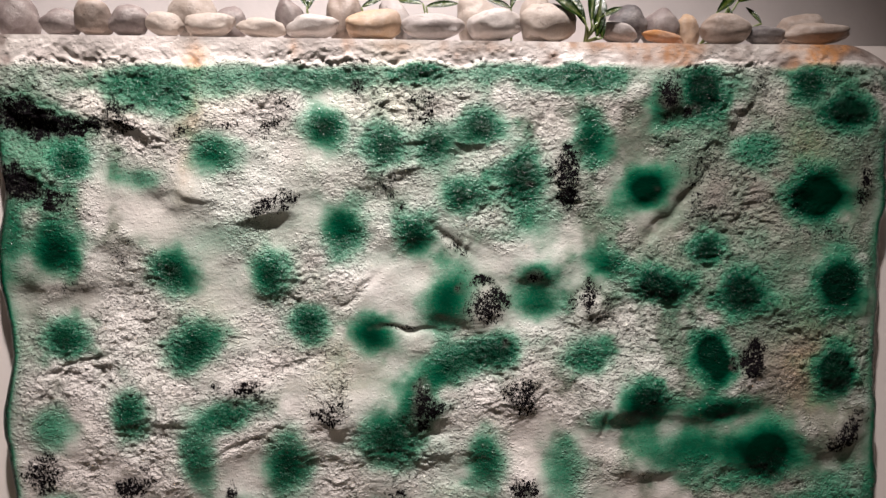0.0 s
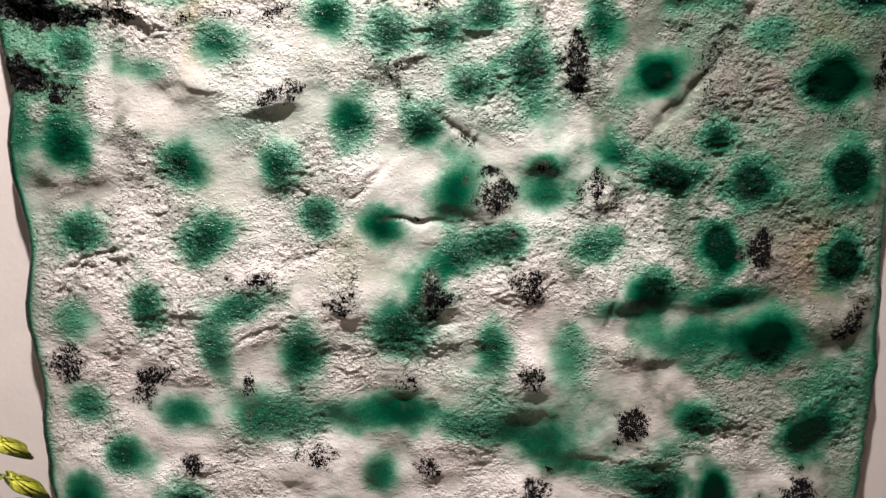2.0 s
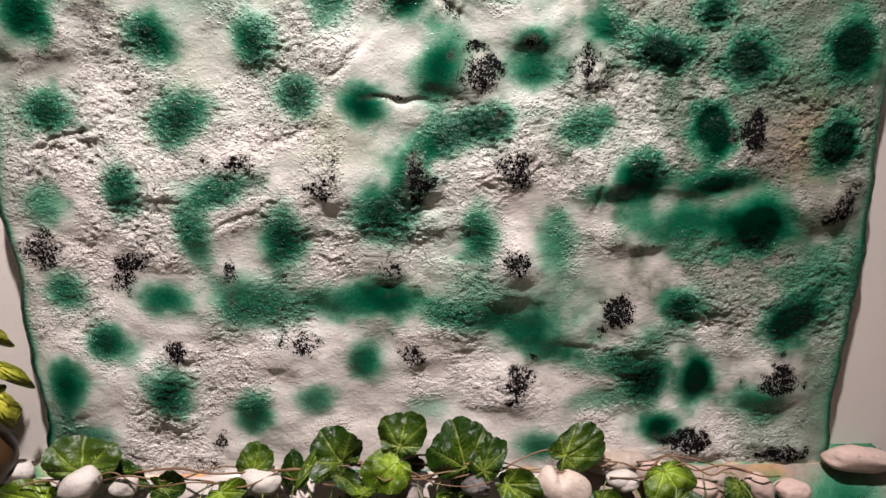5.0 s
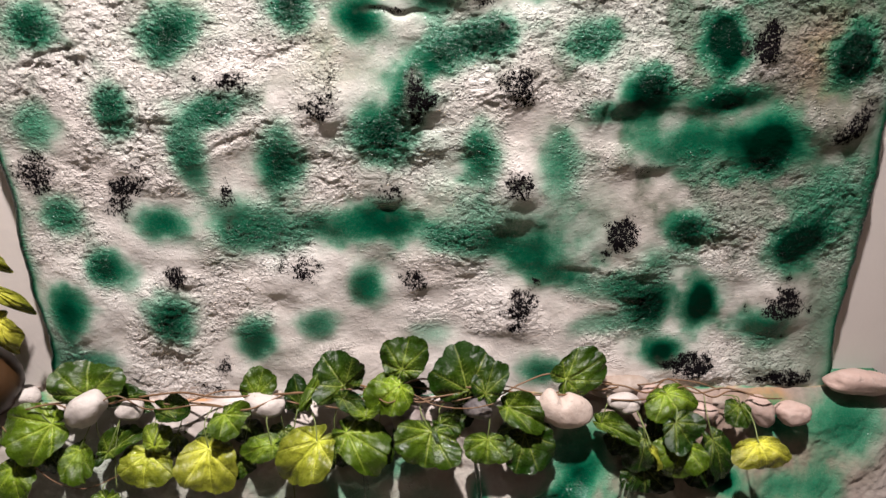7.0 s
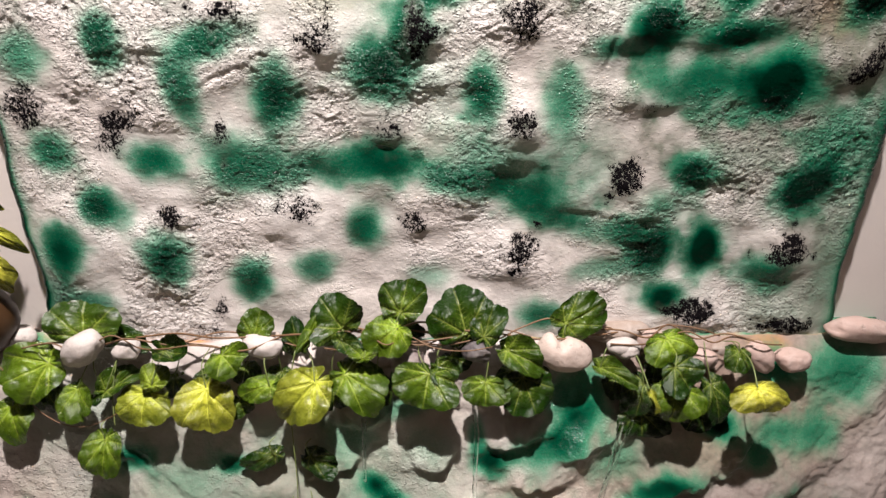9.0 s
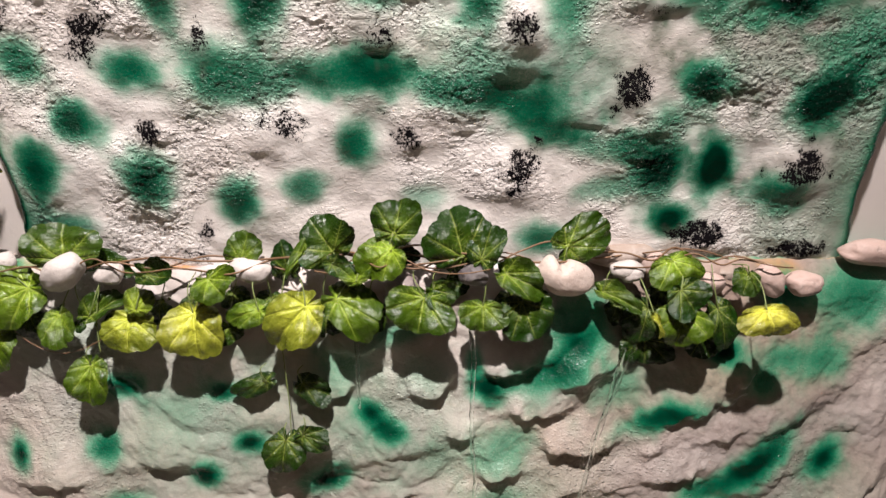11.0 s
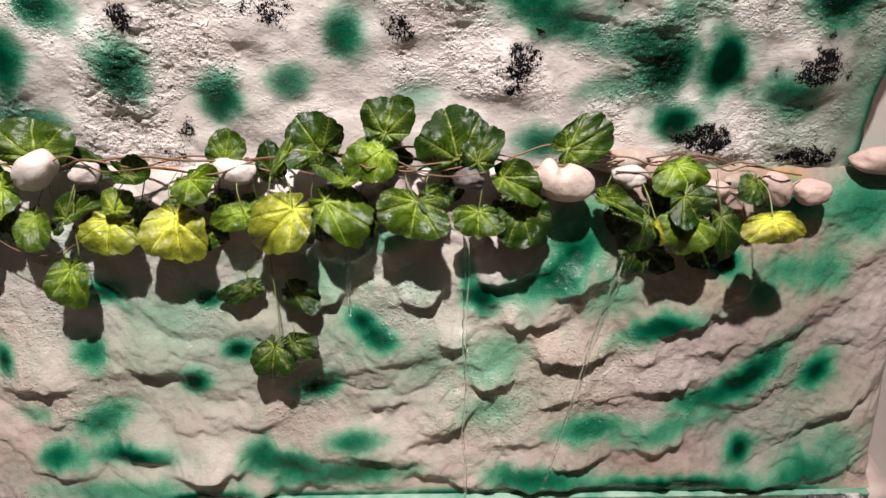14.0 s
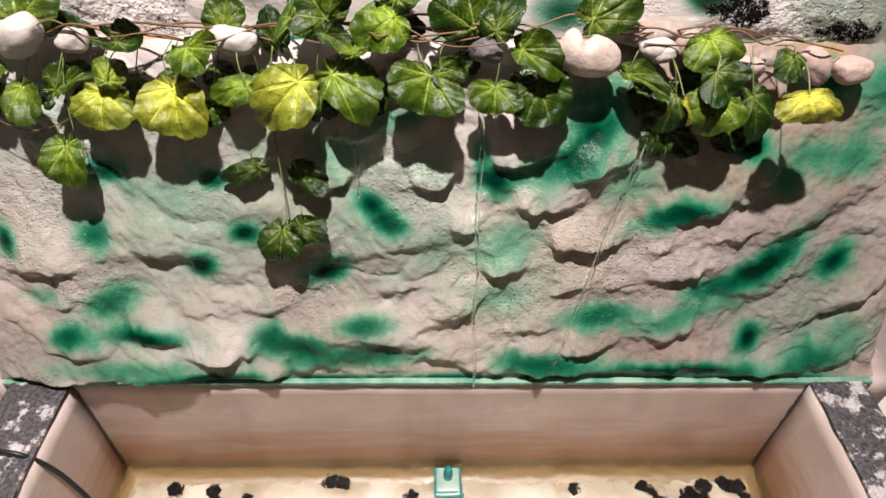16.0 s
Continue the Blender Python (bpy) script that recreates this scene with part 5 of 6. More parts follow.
# ---- ivy garland ----
def leaf_mesh(name, seed, scallops=11, notch=0.6, point=0.0, folded=None, cupped=None):
    """Round scalloped leaf, one unit in half width, rays from where the stalk meets it; x across, y to the tip, z out."""
    rnd = random.Random(seed)
    around, along = 156, 14
    a0, a1, a2 = rnd.uniform(0, 6), rnd.uniform(0, 6), rnd.uniform(0, 6)
    cup, ruffle, fold = rnd.uniform(0.10, 0.38), rnd.uniform(0.08, 0.19), rnd.uniform(0.05, 0.35) + 0.3 * (seed % 3 == 0)
    fold = fold * 0.8 if folded is None else folded
    cup = cup if cupped is None else cupped
    veins = [rnd.uniform(-0.10, 0.10) + k * 0.70 for k in range(-3, 4)]
    phases = [rnd.uniform(0, 0.16) for _ in veins]
    co, heart, vein, along_at, across_at, faces = [(0, -0.55, 0)], [1.0], [1.0], [0.0], [0.0], []
    angles = [-math.pi + 2 * math.pi * i / around for i in range(around)]
    for v in veins:
        angles[min(range(around), key=lambda i: abs(angles[i] - v))] = v
    for q in angles:
        dx, dy = math.sin(q), math.cos(q)
        reach = 0.55 * dy + math.sqrt(max(0.0, (0.55 * dy) ** 2 + 1 - 0.3025))
        reach *= 1 - notch * math.exp(-((math.pi - abs(q)) / 0.30) ** 2)
        reach *= 1 + 0.06 * abs(math.cos(scallops * q * 0.75 + a0)) ** 0.7 + 0.018 * abs(math.sin(scallops * q * 2.1 + a1)) + 0.07 * math.sin(3 * q + a1) + 0.05 * math.sin(5 * q + a2) + point * math.exp(-(q / 0.35) ** 2)
        nearest, phase = min((abs(q - v), f) for v, f in zip(veins, phases))
        side = abs(math.sin(9.5 * q + a2))
        for k in range(1, along + 1):
            s = k / along
            r = reach * s
            x, y = dx * r, -0.55 + dy * r
            z = -cup * (x * x + y * y) + fold * abs(x) + ruffle * s * s * math.sin(5 * q + a0) + 0.03 * s * math.sin(9 * q + a1)
            z += 0.22 * s * noise.noise(Vector((x * 1.3, y * 1.3, seed * 3.1))) + 0.09 * noise.noise(Vector((x * 3.2, y * 3.2, seed * 1.7)))
            z -= 0.05 * math.exp(-(nearest * r / 0.05) ** 2)
            along_at.append(r + phase * min(1, 4 * s))
            across_at.append(nearest * r)
            co.append((x, y, z))
            heart.append(max(0.0, 1 - (s / 0.72) ** 1.4) * (0.5 + 0.5 * side) + 0.35 * math.exp(-(nearest * r / 0.12) ** 2) * (1 - s))
            vein.append(1 - 0.85 * s * s)
    for i in range(around):
        j = (i + 1) % around
        faces.append((0, 1 + j * along, 1 + i * along))
        for k in range(along - 1):
            a, b = 1 + i * along + k, 1 + j * along + k
            faces.append((a, b, b + 1, a + 1))
    me = bpy.data.meshes.new(name)
    me.from_pydata(co, [], faces)
    for key, values in (("heart", heart), ("vein", vein), ("along", along_at), ("across", across_at)):
        me.attributes.new(key, "FLOAT", "POINT").data.foreach_set("value", values)
    me.polygons.foreach_set("use_smooth", [True] * len(me.polygons))
    me.update()
    me.materials.append(LEAF)
    return me


def tube(points, radius, sides=7, taper=0.7):
    """A round rod through the points, smoothed."""
    pts = [Vector(p) for p in points]
    fine = []
    for i in range(len(pts) - 1):
        p0, p1, p2, p3 = pts[max(i - 1, 0)], pts[i], pts[i + 1], pts[min(i + 2, len(pts) - 1)]
        for k in range(6):
            t = k / 6
            fine.append(0.5 * (2 * p1 + (p2 - p0) * t + (2 * p0 - 5 * p1 + 4 * p2 - p3) * t * t + (3 * p1 - p0 - 3 * p2 + p3) * t ** 3))
    fine.append(pts[-1])
    bm = bmesh.new()
    rings = []
    for i, p in enumerate(fine):
        way = (fine[min(i + 1, len(fine) - 1)] - fine[max(i - 1, 0)]).normalized()
        a = way.orthogonal().normalized()
        if rings:
            a = (last - way * last.dot(way)).normalized()
        last = a
        b = way.cross(a)
        r = radius * (1 + (taper - 1) * i / len(fine))
        rings.append([bm.verts.new(p + r * (a * math.cos(2 * math.pi * k / sides) + b * math.sin(2 * math.pi * k / sides))) for k in range(sides)])
    for r0, r1 in zip(rings, rings[1:]):
        for k in range(sides):
            bm.faces.new((r0[k], r0[(k + 1) % sides], r1[(k + 1) % sides], r1[k]))
    bm.faces.new(rings[0][::-1])
    bm.faces.new(rings[-1])
    return bm


LEAF_SHAPES = [leaf_mesh("leaf", 20 + k, 10 + k % 3, 0.45 + 0.04 * k) for k in range(10)]
CURLED = [[leaf_mesh("leaf", 40 + k, 11, 0.5, 0.0, 0.75, 0.2) for k in range(2)], [leaf_mesh("leaf", 50 + k, 11, 0.5, 0.0, 0.2, -0.8) for k in range(2)]]
garland = empty("ivy_garland", (0.0, 0.81, LEDGE), "artificial ivy garland with round green leaves along the ledge", "garland")
leaf_count = 0


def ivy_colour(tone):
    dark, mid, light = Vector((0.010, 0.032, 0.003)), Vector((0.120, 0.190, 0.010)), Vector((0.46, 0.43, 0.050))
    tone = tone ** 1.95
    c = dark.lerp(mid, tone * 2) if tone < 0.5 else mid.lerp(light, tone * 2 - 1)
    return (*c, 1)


def leaf_frame(x, y, z, tip, pitch, yaw):
    p, w = radians(pitch), radians(yaw)
    n = Vector((math.sin(w) * math.cos(p), -math.cos(w) * math.cos(p), math.sin(p)))
    u = (Vector((0, 0, 1)) - n * n.z).normalized()
    r = u.cross(n)
    t = radians(tip)
    along, across = u * math.cos(t) + r * math.sin(t), r * math.cos(t) - u * math.sin(t)
    m = Matrix((across, along, n)).transposed().to_4x4()
    m.translation = (x, y, z)
    return m


def ivy_leaf(x, y, z, w, h, tip, pitch, yaw, tone, parent=None, to=None, curl=0):
    """One leaf and its stalk; the stalk runs to the vine on the ledge unless a place is given."""
    global leaf_count
    leaf_count += 1
    parent = parent or garland
    me = CURLED[curl - 1][leaf_count % 2] if curl else LEAF_SHAPES[leaf_count % len(LEAF_SHAPES)]
    ob = new("leaf", me)
    ob.parent = parent
    ob.matrix_parent_inverse = Matrix.Translation(parent.location).inverted()
    quarter = abs(math.sin(radians(tip))) > 0.7
    a, b = (h, w) if quarter else (w, h)
    m = leaf_frame(x, y, z, tip, pitch, yaw) @ Matrix.Diagonal((a / 2, b / 2, (a + b) / 4, 1))
    ob.matrix_basis = m
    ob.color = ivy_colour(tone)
    foot = m @ Vector((0, -0.55, -0.04))
    if z < LEDGE - 0.075:
        to = foot + Vector((0.004, 0.006, 0.03))
    end = Vector(to) if to else Vector((x * 0.97 + 0.012 * math.sin(leaf_count * 2.1), 0.815, LEDGE + 0.014))
    mid = foot.lerp(end, 0.5) + Vector((0.006 * math.sin(leaf_count), -0.006, 0.010))
    part("stalk", tube((foot, mid, end), 0.0010), GREEN_STEM, parent)


ivy_leaf(-0.517, 0.822, 1.005, 0.101, 0.071, 5, 30, 10, 0.40)
ivy_leaf(-0.472, 0.838, 0.960, 0.085, 0.038, 100, 66, 0, 0.25, curl=1)
ivy_leaf(-0.380, 0.800, 0.966, 0.052, 0.040, 100, 48, 0, 0.12, curl=2)
ivy_leaf(-0.297, 0.785, 0.959, 0.061, 0.047, 150, 50, 15, 0.62, curl=1)
ivy_leaf(-0.591, 0.785, 0.947, 0.092, 0.087, 250, 40, 10, 0.62)
ivy_leaf(-0.626, 0.765, 0.876, 0.062, 0.067, 170, 36, 0, 0.62)
ivy_leaf(-0.526, 0.772, 0.901, 0.056, 0.067, 152, 38, -18, 0.58)
ivy_leaf(-0.470, 0.792, 0.918, 0.073, 0.039, 62, 56, 15, 0.35, curl=1)
ivy_leaf(-0.424, 0.762, 0.901, 0.084, 0.059, 185, 40, 0, 0.84)
ivy_leaf(-0.406, 0.775, 0.941, 0.041, 0.044, 12, 45, 10, 0.74)
ivy_leaf(-0.330, 0.762, 0.899, 0.084, 0.086, 178, 38, 5, 0.90)
ivy_leaf(-0.252, 0.772, 0.920, 0.062, 0.043, 250, 45, -10, 0.66)
ivy_leaf(-0.286, 0.782, 0.879, 0.038, 0.036, 170, 25, 10, 0.38)
ivy_leaf(-0.181, 0.752, 0.919, 0.075, 0.095, 214, 36, -10, 0.86)
ivy_leaf(-0.099, 0.772, 0.925, 0.097, 0.070, 130, 44, 10, 0.56)
ivy_leaf(-0.093, 0.790, 0.968, 0.043, 0.031, -5, 50, 0, 0.60, curl=1)
ivy_leaf(-0.000, 0.762, 0.927, 0.094, 0.069, 196, 42, 0, 0.46)
ivy_leaf(-0.261, 0.825, 0.993, 0.054, 0.054, 12, 26, 0, 0.52)
ivy_leaf(-0.203, 0.835, 0.967, 0.043, 0.054, -8, 16, 10, 0.10, curl=1)
ivy_leaf(-0.169, 0.800, 1.004, 0.019, 0.071, -46, 30, 35, 0.62)
ivy_leaf(-0.137, 0.822, 1.007, 0.088, 0.065, -32, 24, 10, 0.28, curl=1)
ivy_leaf(-0.055, 0.790, 1.000, 0.065, 0.070, 235, 42, 0, 0.70)
ivy_leaf(-0.033, 0.820, 1.040, 0.069, 0.069, 8, 28, -10, 0.34)
ivy_leaf(0.056, 0.818, 1.009, 0.094, 0.094, -14, 28, 5, 0.20)
ivy_leaf(0.095, 0.806, 1.004, 0.049, 0.069, 12, 34, -15, 0.22)
ivy_leaf(0.143, 0.788, 0.959, 0.078, 0.051, 118, 45, 0, 0.44, curl=1)
ivy_leaf(0.089, 0.764, 0.915, 0.067, 0.048, 186, 40, 0, 0.52)
ivy_leaf(0.155, 0.764, 0.916, 0.083, 0.069, 162, 32, 10, 0.20)
ivy_leaf(0.236, 0.820, 1.007, 0.086, 0.067, 62, 26, 0, 0.36)
ivy_leaf(0.369, 0.785, 0.975, 0.076, 0.056, 160, 46, 0, 0.70)
ivy_leaf(0.285, 0.785, 0.929, 0.070, 0.034, 120, 56, 0, 0.46, curl=1)
ivy_leaf(0.331, 0.776, 0.894, 0.064, 0.064, 190, 30, -15, 0.10)
ivy_leaf(0.379, 0.756, 0.944, 0.067, 0.053, 150, 40, 5, 0.17)
ivy_leaf(0.375, 0.745, 0.909, 0.076, 0.065, 190, 36, -5, 0.64)
ivy_leaf(0.337, 0.738, 0.914, 0.016, 0.042, 176, 32, 50, 0.90)
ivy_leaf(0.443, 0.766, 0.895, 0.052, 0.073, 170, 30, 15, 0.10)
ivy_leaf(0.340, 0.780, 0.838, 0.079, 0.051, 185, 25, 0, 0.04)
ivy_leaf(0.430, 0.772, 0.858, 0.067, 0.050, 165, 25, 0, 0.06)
ivy_leaf(0.474, 0.785, 0.953, 0.044, 0.040, 200, 42, 0, 0.36)
ivy_leaf(0.481, 0.718, 0.933, 0.081, 0.047, 172, 46, 0, 0.97)
ivy_leaf(-0.491, 0.742, 0.826, 0.055, 0.076, 190, 32, 10, 0.56)
# two hanging leaves coloured nearly black for the shade of those above
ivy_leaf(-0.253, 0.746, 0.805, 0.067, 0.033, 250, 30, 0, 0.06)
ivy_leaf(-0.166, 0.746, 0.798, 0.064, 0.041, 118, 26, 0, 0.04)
ivy_leaf(-0.210, 0.700, 0.714, 0.059, 0.066, 186, 30, 0, 0.22)
ivy_leaf(-0.166, 0.706, 0.736, 0.057, 0.035, 108, 32, 0, 0.18)
ivy_leaf(-0.030, 0.835, 0.981, 0.049, 0.033, 100, 30, 0, 0.12)
ivy_leaf(-0.116, 0.800, 0.976, 0.051, 0.032, 120, 40, 0, 0.15, curl=1)
ivy_leaf(0.027, 0.785, 0.934, 0.045, 0.048, 150, 35, 20, 0.34, curl=1)
ivy_leaf(-0.072, 0.785, 0.902, 0.041, 0.049, 185, 28, 15, 0.34)
# added leaves behind them, coloured darker to fill the shaded gaps
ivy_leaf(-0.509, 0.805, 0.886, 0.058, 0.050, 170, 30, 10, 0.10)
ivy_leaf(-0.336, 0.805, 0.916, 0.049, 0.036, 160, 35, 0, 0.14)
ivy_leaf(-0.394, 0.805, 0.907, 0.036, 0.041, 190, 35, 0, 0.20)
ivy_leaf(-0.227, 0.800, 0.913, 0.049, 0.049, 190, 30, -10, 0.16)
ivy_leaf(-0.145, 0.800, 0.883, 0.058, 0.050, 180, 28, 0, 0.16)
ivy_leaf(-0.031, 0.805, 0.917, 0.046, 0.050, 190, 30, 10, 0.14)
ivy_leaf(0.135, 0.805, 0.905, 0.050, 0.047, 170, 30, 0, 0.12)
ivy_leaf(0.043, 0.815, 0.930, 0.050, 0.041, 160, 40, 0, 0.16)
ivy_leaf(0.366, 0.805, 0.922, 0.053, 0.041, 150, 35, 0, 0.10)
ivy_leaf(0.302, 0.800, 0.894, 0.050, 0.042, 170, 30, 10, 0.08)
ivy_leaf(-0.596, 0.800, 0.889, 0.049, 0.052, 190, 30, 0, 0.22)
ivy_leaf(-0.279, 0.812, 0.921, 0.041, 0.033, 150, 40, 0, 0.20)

vine = random.Random(3)
for k, (x0, x1, y0) in enumerate(((-0.62, -0.20, 0.815), (-0.45, 0.02, 0.82), (-0.40, 0.05, 0.805), (-0.18, 0.22, 0.815), (-0.15, 0.16, 0.80), (-0.05, 0.30, 0.825),
                                  (0.22, 0.50, 0.815), (0.20, 0.46, 0.83), (0.28, 0.55, 0.80), (-0.60, -0.30, 0.80), (-0.22, 0.02, 0.835), (-0.12, 0.10, 0.79))):
    steps = 7
    path = [(x0 + (x1 - x0) * i / steps, y0 + vine.uniform(-0.018, 0.018), LEDGE + 0.008 + vine.uniform(0.0, 0.028) + 0.012 * math.sin(math.pi * i / steps)) for i in range(steps + 1)]
    part("vine", tube(path, vine.uniform(0.0010, 0.0018), 7, 0.9), STEM, garland, "brown wiry stem")
# sprays that hang over the edge
part("vine", tube(((-0.20, 0.81, 0.960), (-0.21, 0.785, 0.90), (-0.205, 0.755, 0.83), (-0.20, 0.73, 0.77), (-0.20, 0.708, 0.715)), 0.0010), GREEN_STEM, garland)
part("vine", tube(((-0.47, 0.81, 0.960), (-0.475, 0.78, 0.91), (-0.47, 0.755, 0.865)), 0.0010), GREEN_STEM, garland)
part("vine", tube(((-0.64, 0.79, 0.955), (-0.58, 0.765, 0.885), (-0.52, 0.755, 0.865), (-0.46, 0.765, 0.885)), 0.0008), STEM, garland)


# ---- pot with a yellow-green trailing plant on the ledge ----
BROWN_GLASS = plain_material("brown_glaze", (0.060, 0.028, 0.011, 1), 0.42, 0.0, 0.6, 18)
BLACK_RUBBER = plain_material("black_rubber", (0.012, 0.012, 0.013, 1), 0.45)
TURQUOISE = plain_material("turquoise_plastic", (0.02, 0.22, 0.20, 1), 0.3, 0.0, 0.5, 60)


def lathe(profile, sides=40):
    bm = bmesh.new()
    rings = [[bm.verts.new((r * math.cos(2 * math.pi * k / sides), r * math.sin(2 * math.pi * k / sides), z)) for k in range(sides)] for r, z in profile]
    for r0, r1 in zip(rings, rings[1:]):
        for k in range(sides):
            bm.faces.new((r0[k], r0[(k + 1) % sides], r1[(k + 1) % sides], r1[k]))
    bm.faces.new(rings[0][::-1])
    bm.faces.new(rings[-1])
    return bm


def moved(bm, m):
    bmesh.ops.transform(bm, matrix=m, verts=bm.verts[:])
    return bm


POT_AT = Vector((-0.686, 0.835, LEDGE + 0.004))
pot = empty("potted_plant", POT_AT, "glazed brown round pot with a yellow-green trailing plant", "potted plant")
profile = [(0.028, 0.0), (0.042, 0.012), (0.054, 0.036), (0.055, 0.058), (0.047, 0.082), (0.036, 0.098), (0.034, 0.106), (0.039, 0.112), (0.036, 0.113), (0.031, 0.104), (0.031, 0.092)]
part("pot", moved(lathe(profile), Matrix.Translation(POT_AT)), BROWN_GLASS, pot, "glossy brown glaze")
POTHOS = leaf_mesh("pothos_leaf", 71, 3, 0.35, 0.28)
for x, y, z, w, h, tip, pitch, yaw, tone in ((-0.612, 0.835, 1.148, 0.022, 0.065, 138, 20, 35, 0.93),
                                             (-0.626, 0.825, 1.098, 0.038, 0.060, 168, 15, 10, 0.99),
                                             (-0.631, 0.840, 1.208, 0.021, 0.050, 130, 25, 20, 0.95),
                                             (-0.666, 0.820, 1.148, 0.049, 0.066, 200, 20, -10, 0.95),
                                             (-0.682, 0.840, 1.202, 0.045, 0.062, 250, 30, 0, 0.90)):
    ob = new("leaf", POTHOS)
    ob.parent, ob.matrix_parent_inverse = pot, Matrix.Translation(POT_AT).inverted()
    m = leaf_frame(x, y, z, tip, pitch, yaw) @ Matrix.Diagonal((w / 2, h / 2, 0.035, 1))
    ob.matrix_basis, ob.color = m, ivy_colour(tone)
    foot = m @ Vector((0, -0.55, -0.03))
    part("stalk", tube((foot, (foot + POT_AT + Vector((0, 0, 0.15))) / 2 + Vector((0, 0, 0.02)), POT_AT + Vector((0, 0, 0.10))), 0.0016), GREEN_STEM, pot)


# ---- plants between the shelf stones ----
def blade_mesh(name, seed, bend):
    """A lance-shaped leaf, one unit long along y."""
    bm = bmesh.new()
    rows = []
    for i in range(13):
        t = i / 12
        w = 0.12 * math.sin(math.pi * min(1, t * 0.97 + 0.03)) ** 0.8
        rows.append([bm.verts.new((w * s, t, 0.35 * w * abs(s) - bend * t * t)) for s in (-1, -0.5, 0, 0.5, 1)])
    for r0, r1 in zip(rows, rows[1:]):
        for k in range(4):
            bm.faces.new((r0[k], r0[k + 1], r1[k + 1], r1[k]))
    me = bpy.data.meshes.new(name)
    bm.to_mesh(me)
    bm.free()
    me.polygons.foreach_set("use_smooth", [True] * len(me.polygons))
    count = len(me.vertices)
    for key, values in (("heart", [0.1] * count), ("vein", [0.35 if i % 5 == 2 else 0.0 for i in range(count)]), ("along", [2.07] * count), ("across", [0.0] * count)):
        me.attributes.new(key, "FLOAT", "POINT").data.foreach_set("value", values)
    me.materials.append(LEAF)
    return me


BLADES = [blade_mesh("blade", k, 0.1 + 0.12 * k) for k in range(3)]


def sprig(at, leaves, label):
    """A plant of lance leaves: (height of the stalk's end, side, length, tip angle, pitch, tone)."""
    at = Vector(at)
    plant = empty("plant", at, label, "plant", "plants on the shelf")
    for k, (up, side, length, tip, pitch, tone) in enumerate(leaves):
        foot = at + Vector((side, -0.012, up))
        part("stem", tube((at, at.lerp(foot, 0.6) + Vector((0.003, -0.004, 0)), foot), 0.0018), GREEN_STEM, plant)
        ob = new("leaf", BLADES[k % 3])
        ob.parent, ob.matrix_parent_inverse = plant, Matrix.Translation(at).inverted()
        ob.matrix_basis = leaf_frame(*foot, tip, pitch, 0) @ Matrix.Diagonal((length, length, length, 1))
        ob.color = tuple(0.4 * c for c in ivy_colour(tone)[:3]) + (1,)


sprig((0.222, 0.890, 1.934), ((0.02, -0.002, 0.065, -22, 15, 0.02), (0.025, 0.006, 0.07, 8, 10, 0.10), (0.02, 0.010, 0.055, 28, 20, 0.02), (0.03, -0.006, 0.065, -48, 10, 0.15),
                               (0.004, 0.014, 0.075, 6, 2, 0.02), (0.002, 0.022, 0.060, -4, 4, 0.02), (0.03, 0.018, 0.04, 60, 20, 0.05)), "dark green leafy plant growing between the shelf stones")
sprig((0.395, 0.915, 1.934), ((0.045, 0.02, 0.06, 45, 20, 0.10), (0.052, 0.036, 0.046, 178, 25, 0.05), (0.06, 0.05, 0.07, 62, 15, 0.15), (0.03, 0.085, 0.035, -30, 20, 0.02)), "thin green sprig leaning over the shelf stones")
sprig((0.00, 0.955, 1.934), ((0.062, 0.0, 0.05, 80, 20, 0.2), (0.066, -0.005, 0.05, -75, 20, 0.15)), "small green sprig standing behind the shelf stones")
sprig((-0.175, 0.955, 1.934), ((0.055, 0.0, 0.04, 20, 15, 0.15), (0.06, 0.0, 0.04, -25, 15, 0.15)), "small green sprig standing behind the shelf stones")
sprig((-0.085, 0.955, 1.934), ((0.060, -0.01, 0.04, 60, 15, 0.2),), "small green sprig standing behind the shelf stones")
sprig((0.125, 0.955, 1.934), ((0.06, 0.0, 0.04, 15, 15, 0.1), (0.06, 0.0, 0.04, -60, 15, 0.1)), "small green sprig standing behind the shelf stones")


# ---- pump, cable, trickles ----
def fountain_pump():
    at = Vector((0.040, 0.600, BOTTOM))
    pump = empty("fountain_pump", at, "small turquoise plastic fountain pump standing in the water", "pump")
    part("body", slab(at + Vector((-0.027, -0.03, 0)), at + Vector((0.027, 0.03, 0.050)), (6, 6, 4), 0.0008, 0.005), TURQUOISE, pump)
    part("inlet", slab(at + Vector((-0.022, -0.024, 0.050)), at + Vector((0.022, 0.024, 0.060)), (1, 1, 1), 0, 0.003), plain_material("pale_plastic", (0.30, 0.42, 0.36, 1), 0.3), pump, "pale translucent cap")
    part("nozzle", moved(lathe([(0.009, 0.0), (0.009, 0.02), (0.007, 0.022), (0.007, 0.032)], 20), Matrix.Translation(at + Vector((0, 0.005, 0.059)))), TURQUOISE, pump)


fountain_pump()
bm = tube(((-1.0, 0.50, 0.012), (-0.80, 0.50, 0.20), (-0.72, 0.512, 0.46), (-0.66, 0.514, RIM + 0.010), (-0.605, 0.508, RIM + 0.008), (-0.580, 0.512, 0.405), (-0.560, 0.508, 0.33), (-0.53, 0.49, 0.25), (-0.42, 0.47, 0.19), (-0.2, 0.50, BOTTOM + 0.01), (0.01, 0.57, BOTTOM + 0.012)), 0.0038, 10, 1.0)
me = bpy.data.meshes.new("cable")
bm.to_mesh(me)
bm.free()
me.polygons.foreach_set("use_smooth", [True] * len(me.polygons))
me.materials.append(BLACK_RUBBER)
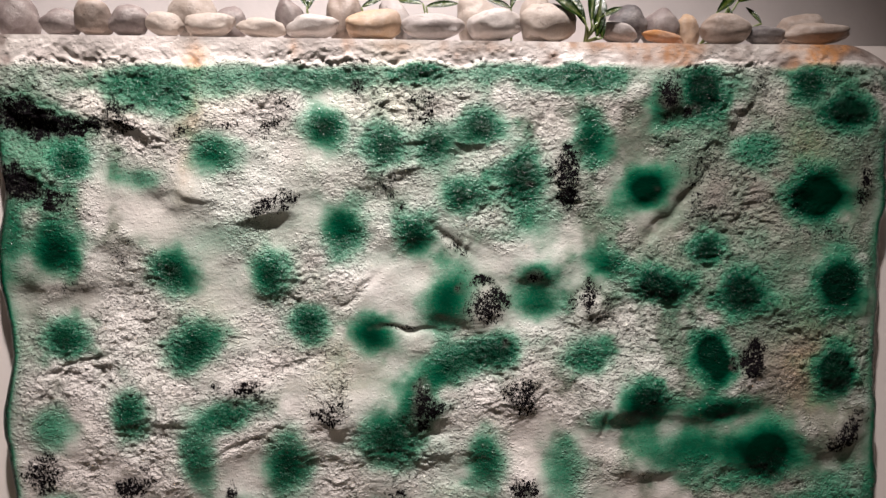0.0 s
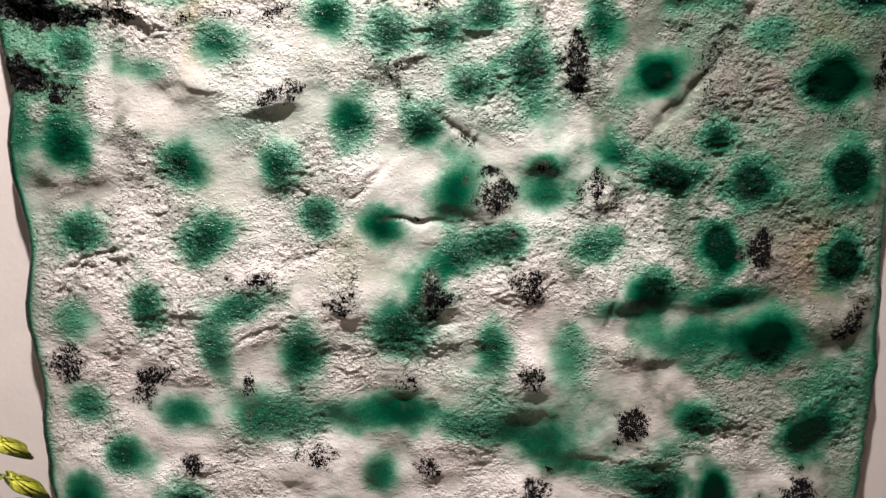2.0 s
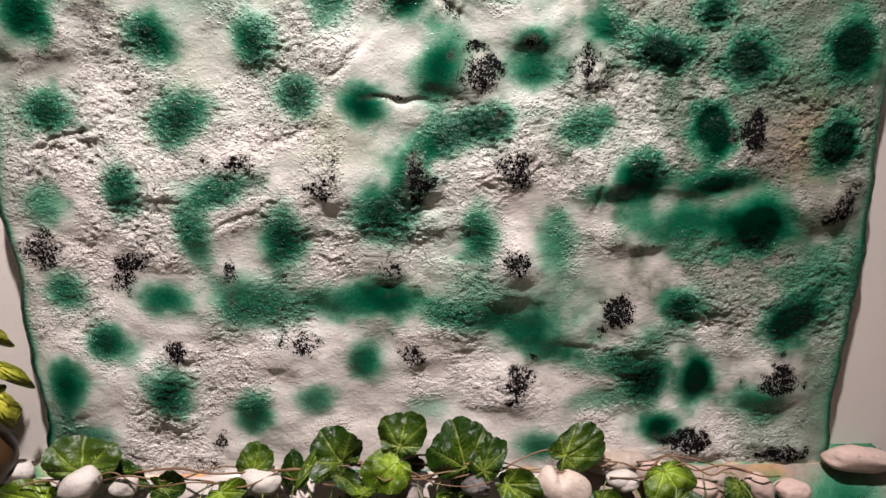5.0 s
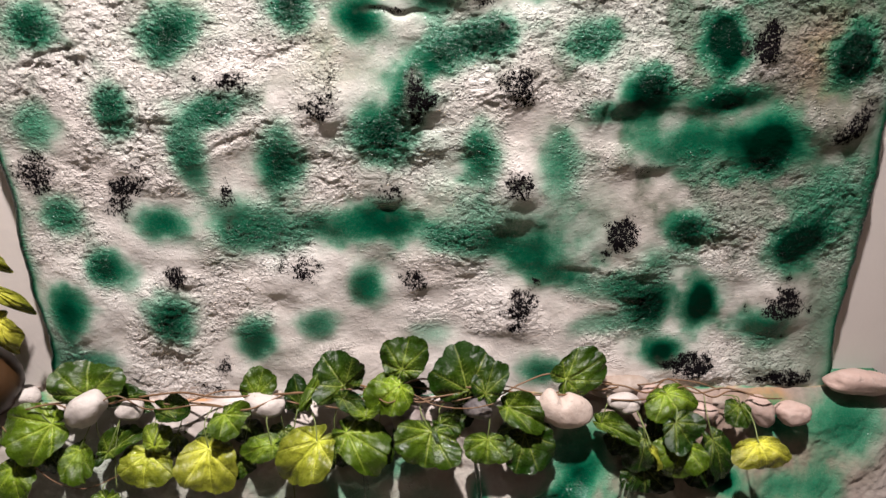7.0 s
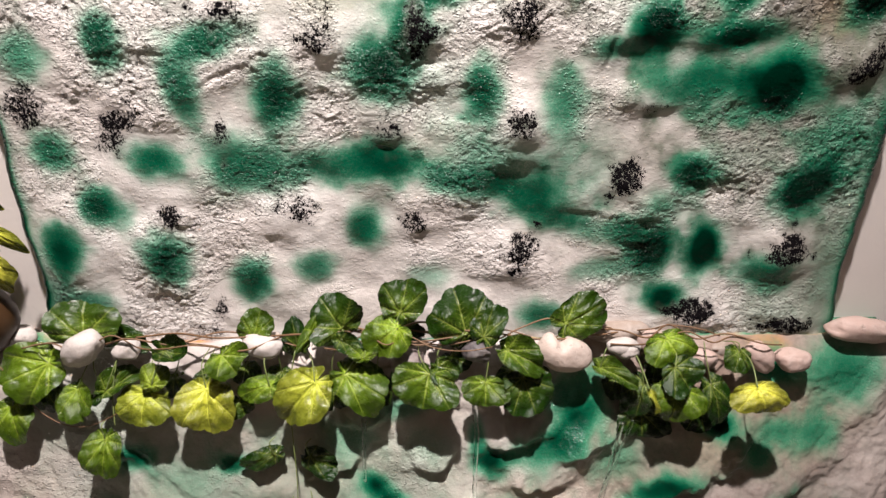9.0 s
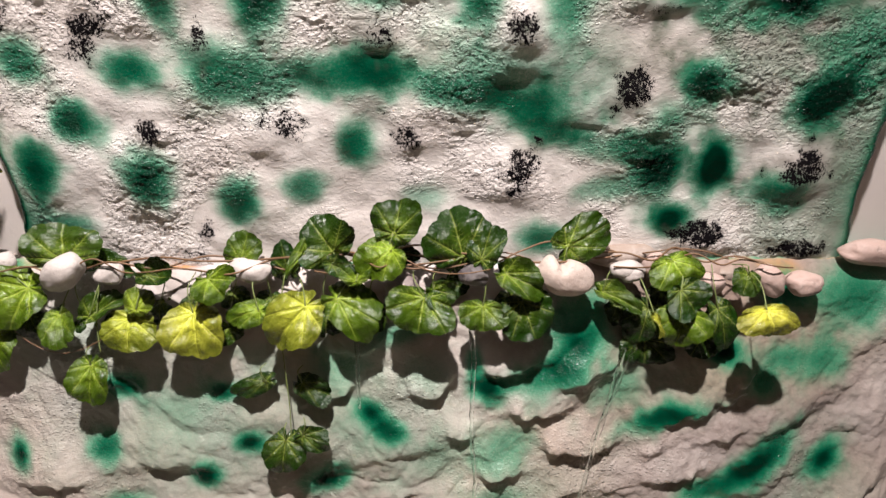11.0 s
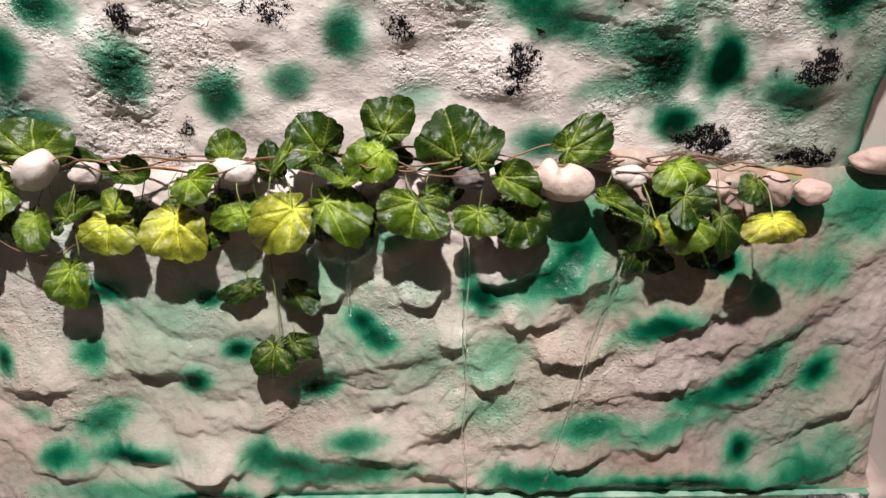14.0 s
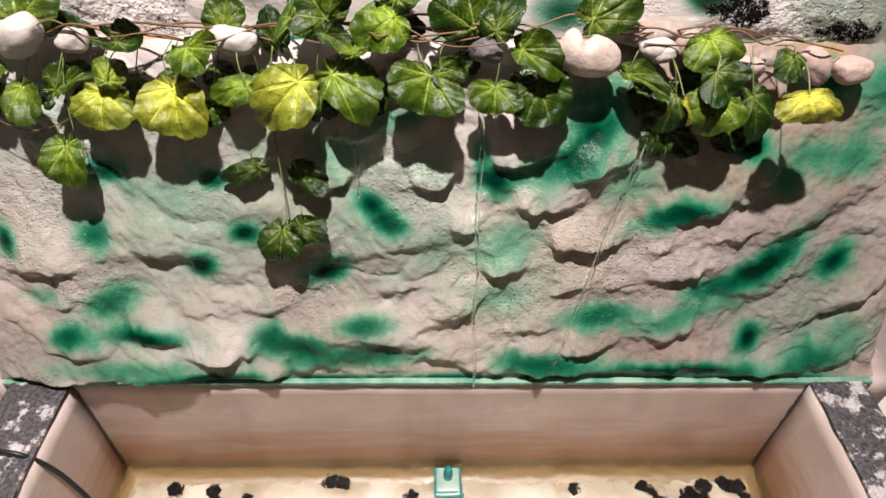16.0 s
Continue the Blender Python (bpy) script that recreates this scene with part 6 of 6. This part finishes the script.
tagged(new("cable", me), "black rubber pump cable hanging over the basin rim", "cable")


def clear_water():
    m, nodes, links, bsdf = material("falling_water")
    bsdf.inputs["Base Color"].default_value = (0.95, 0.98, 0.97, 1)
    bsdf.inputs["Transmission Weight"].default_value, bsdf.inputs["IOR"].default_value = 1.0, 1.33
    bsdf.inputs["Roughness"].default_value = 0.06
    bumped(nodes, links, bsdf, ((noise_of(nodes, links, 140, 3, 0.6), 0.003),), 0.8)
    return m


CLEAR_WATER = clear_water()


def trickle(points, radius):
    me = bpy.data.meshes.new("water_trickle")
    bm = tube(points, radius, 10, 0.45)
    for v in bm.verts:
        v.co += Vector((1, -0.5, 0)) * 0.0016 * noise.noise(v.co * 90) + Vector((0.7, -1, 0.2)) * 0.0012 * noise.noise(v.co * 260)
    bm.to_mesh(me)
    bm.free()
    me.polygons.foreach_set("use_smooth", [True] * len(me.polygons))
    me.materials.append(CLEAR_WATER)
    ob = tagged(new("water_trickle", me), "thin clear trickle of falling water", "water", "trickles over the rock")
    ob.visible_shadow = False


def face_point(x, z, off):
    return (x, lower_face(z) - off, z)


trickle([face_point(0.075 + 0.003 * math.sin(z * 40), z, 0.03 + 0.05 * (0.92 - z)) for z in (0.90, 0.84, 0.78, 0.72, 0.66, 0.60, 0.54, 0.48)], 0.0040)
trickle([face_point(0.300 - 0.10 * (0.86 - z) / 0.36, z, 0.045) for z in (0.86, 0.80, 0.74, 0.68, 0.62, 0.56, 0.50)], 0.0038)
trickle([face_point(0.318 - 0.09 * (0.86 - z) / 0.2, z, 0.042) for z in (0.86, 0.82, 0.76, 0.70)], 0.0030)
trickle([face_point(-0.096, z, 0.035) for z in (0.90, 0.86, 0.82, 0.77)], 0.0042)



# ---- lamps that light the place ----
LAMP_METAL = plain_material("white_lamp_metal", (0.75, 0.74, 0.72, 1), 0.4)
for name, at, label in (("spotlight_housing", (-0.06, 0.14, 3.68), "white ceiling spotlight housing above the rock wall"),):
    bm = lathe([(0.045, 0.0), (0.05, 0.02), (0.05, 0.06), (0.02, 0.07)], 32)
    bmesh.ops.delete(bm, geom=[f for f in bm.faces if len(f.verts) > 4 and f.calc_center_median().z < 0.01], context="FACES")
    me = bpy.data.meshes.new(name)
    moved(bm, Matrix.Translation(at)).to_mesh(me)
    bm.free()
    me.materials.append(LAMP_METAL)
    tagged(new(name, me), label, "lamp")
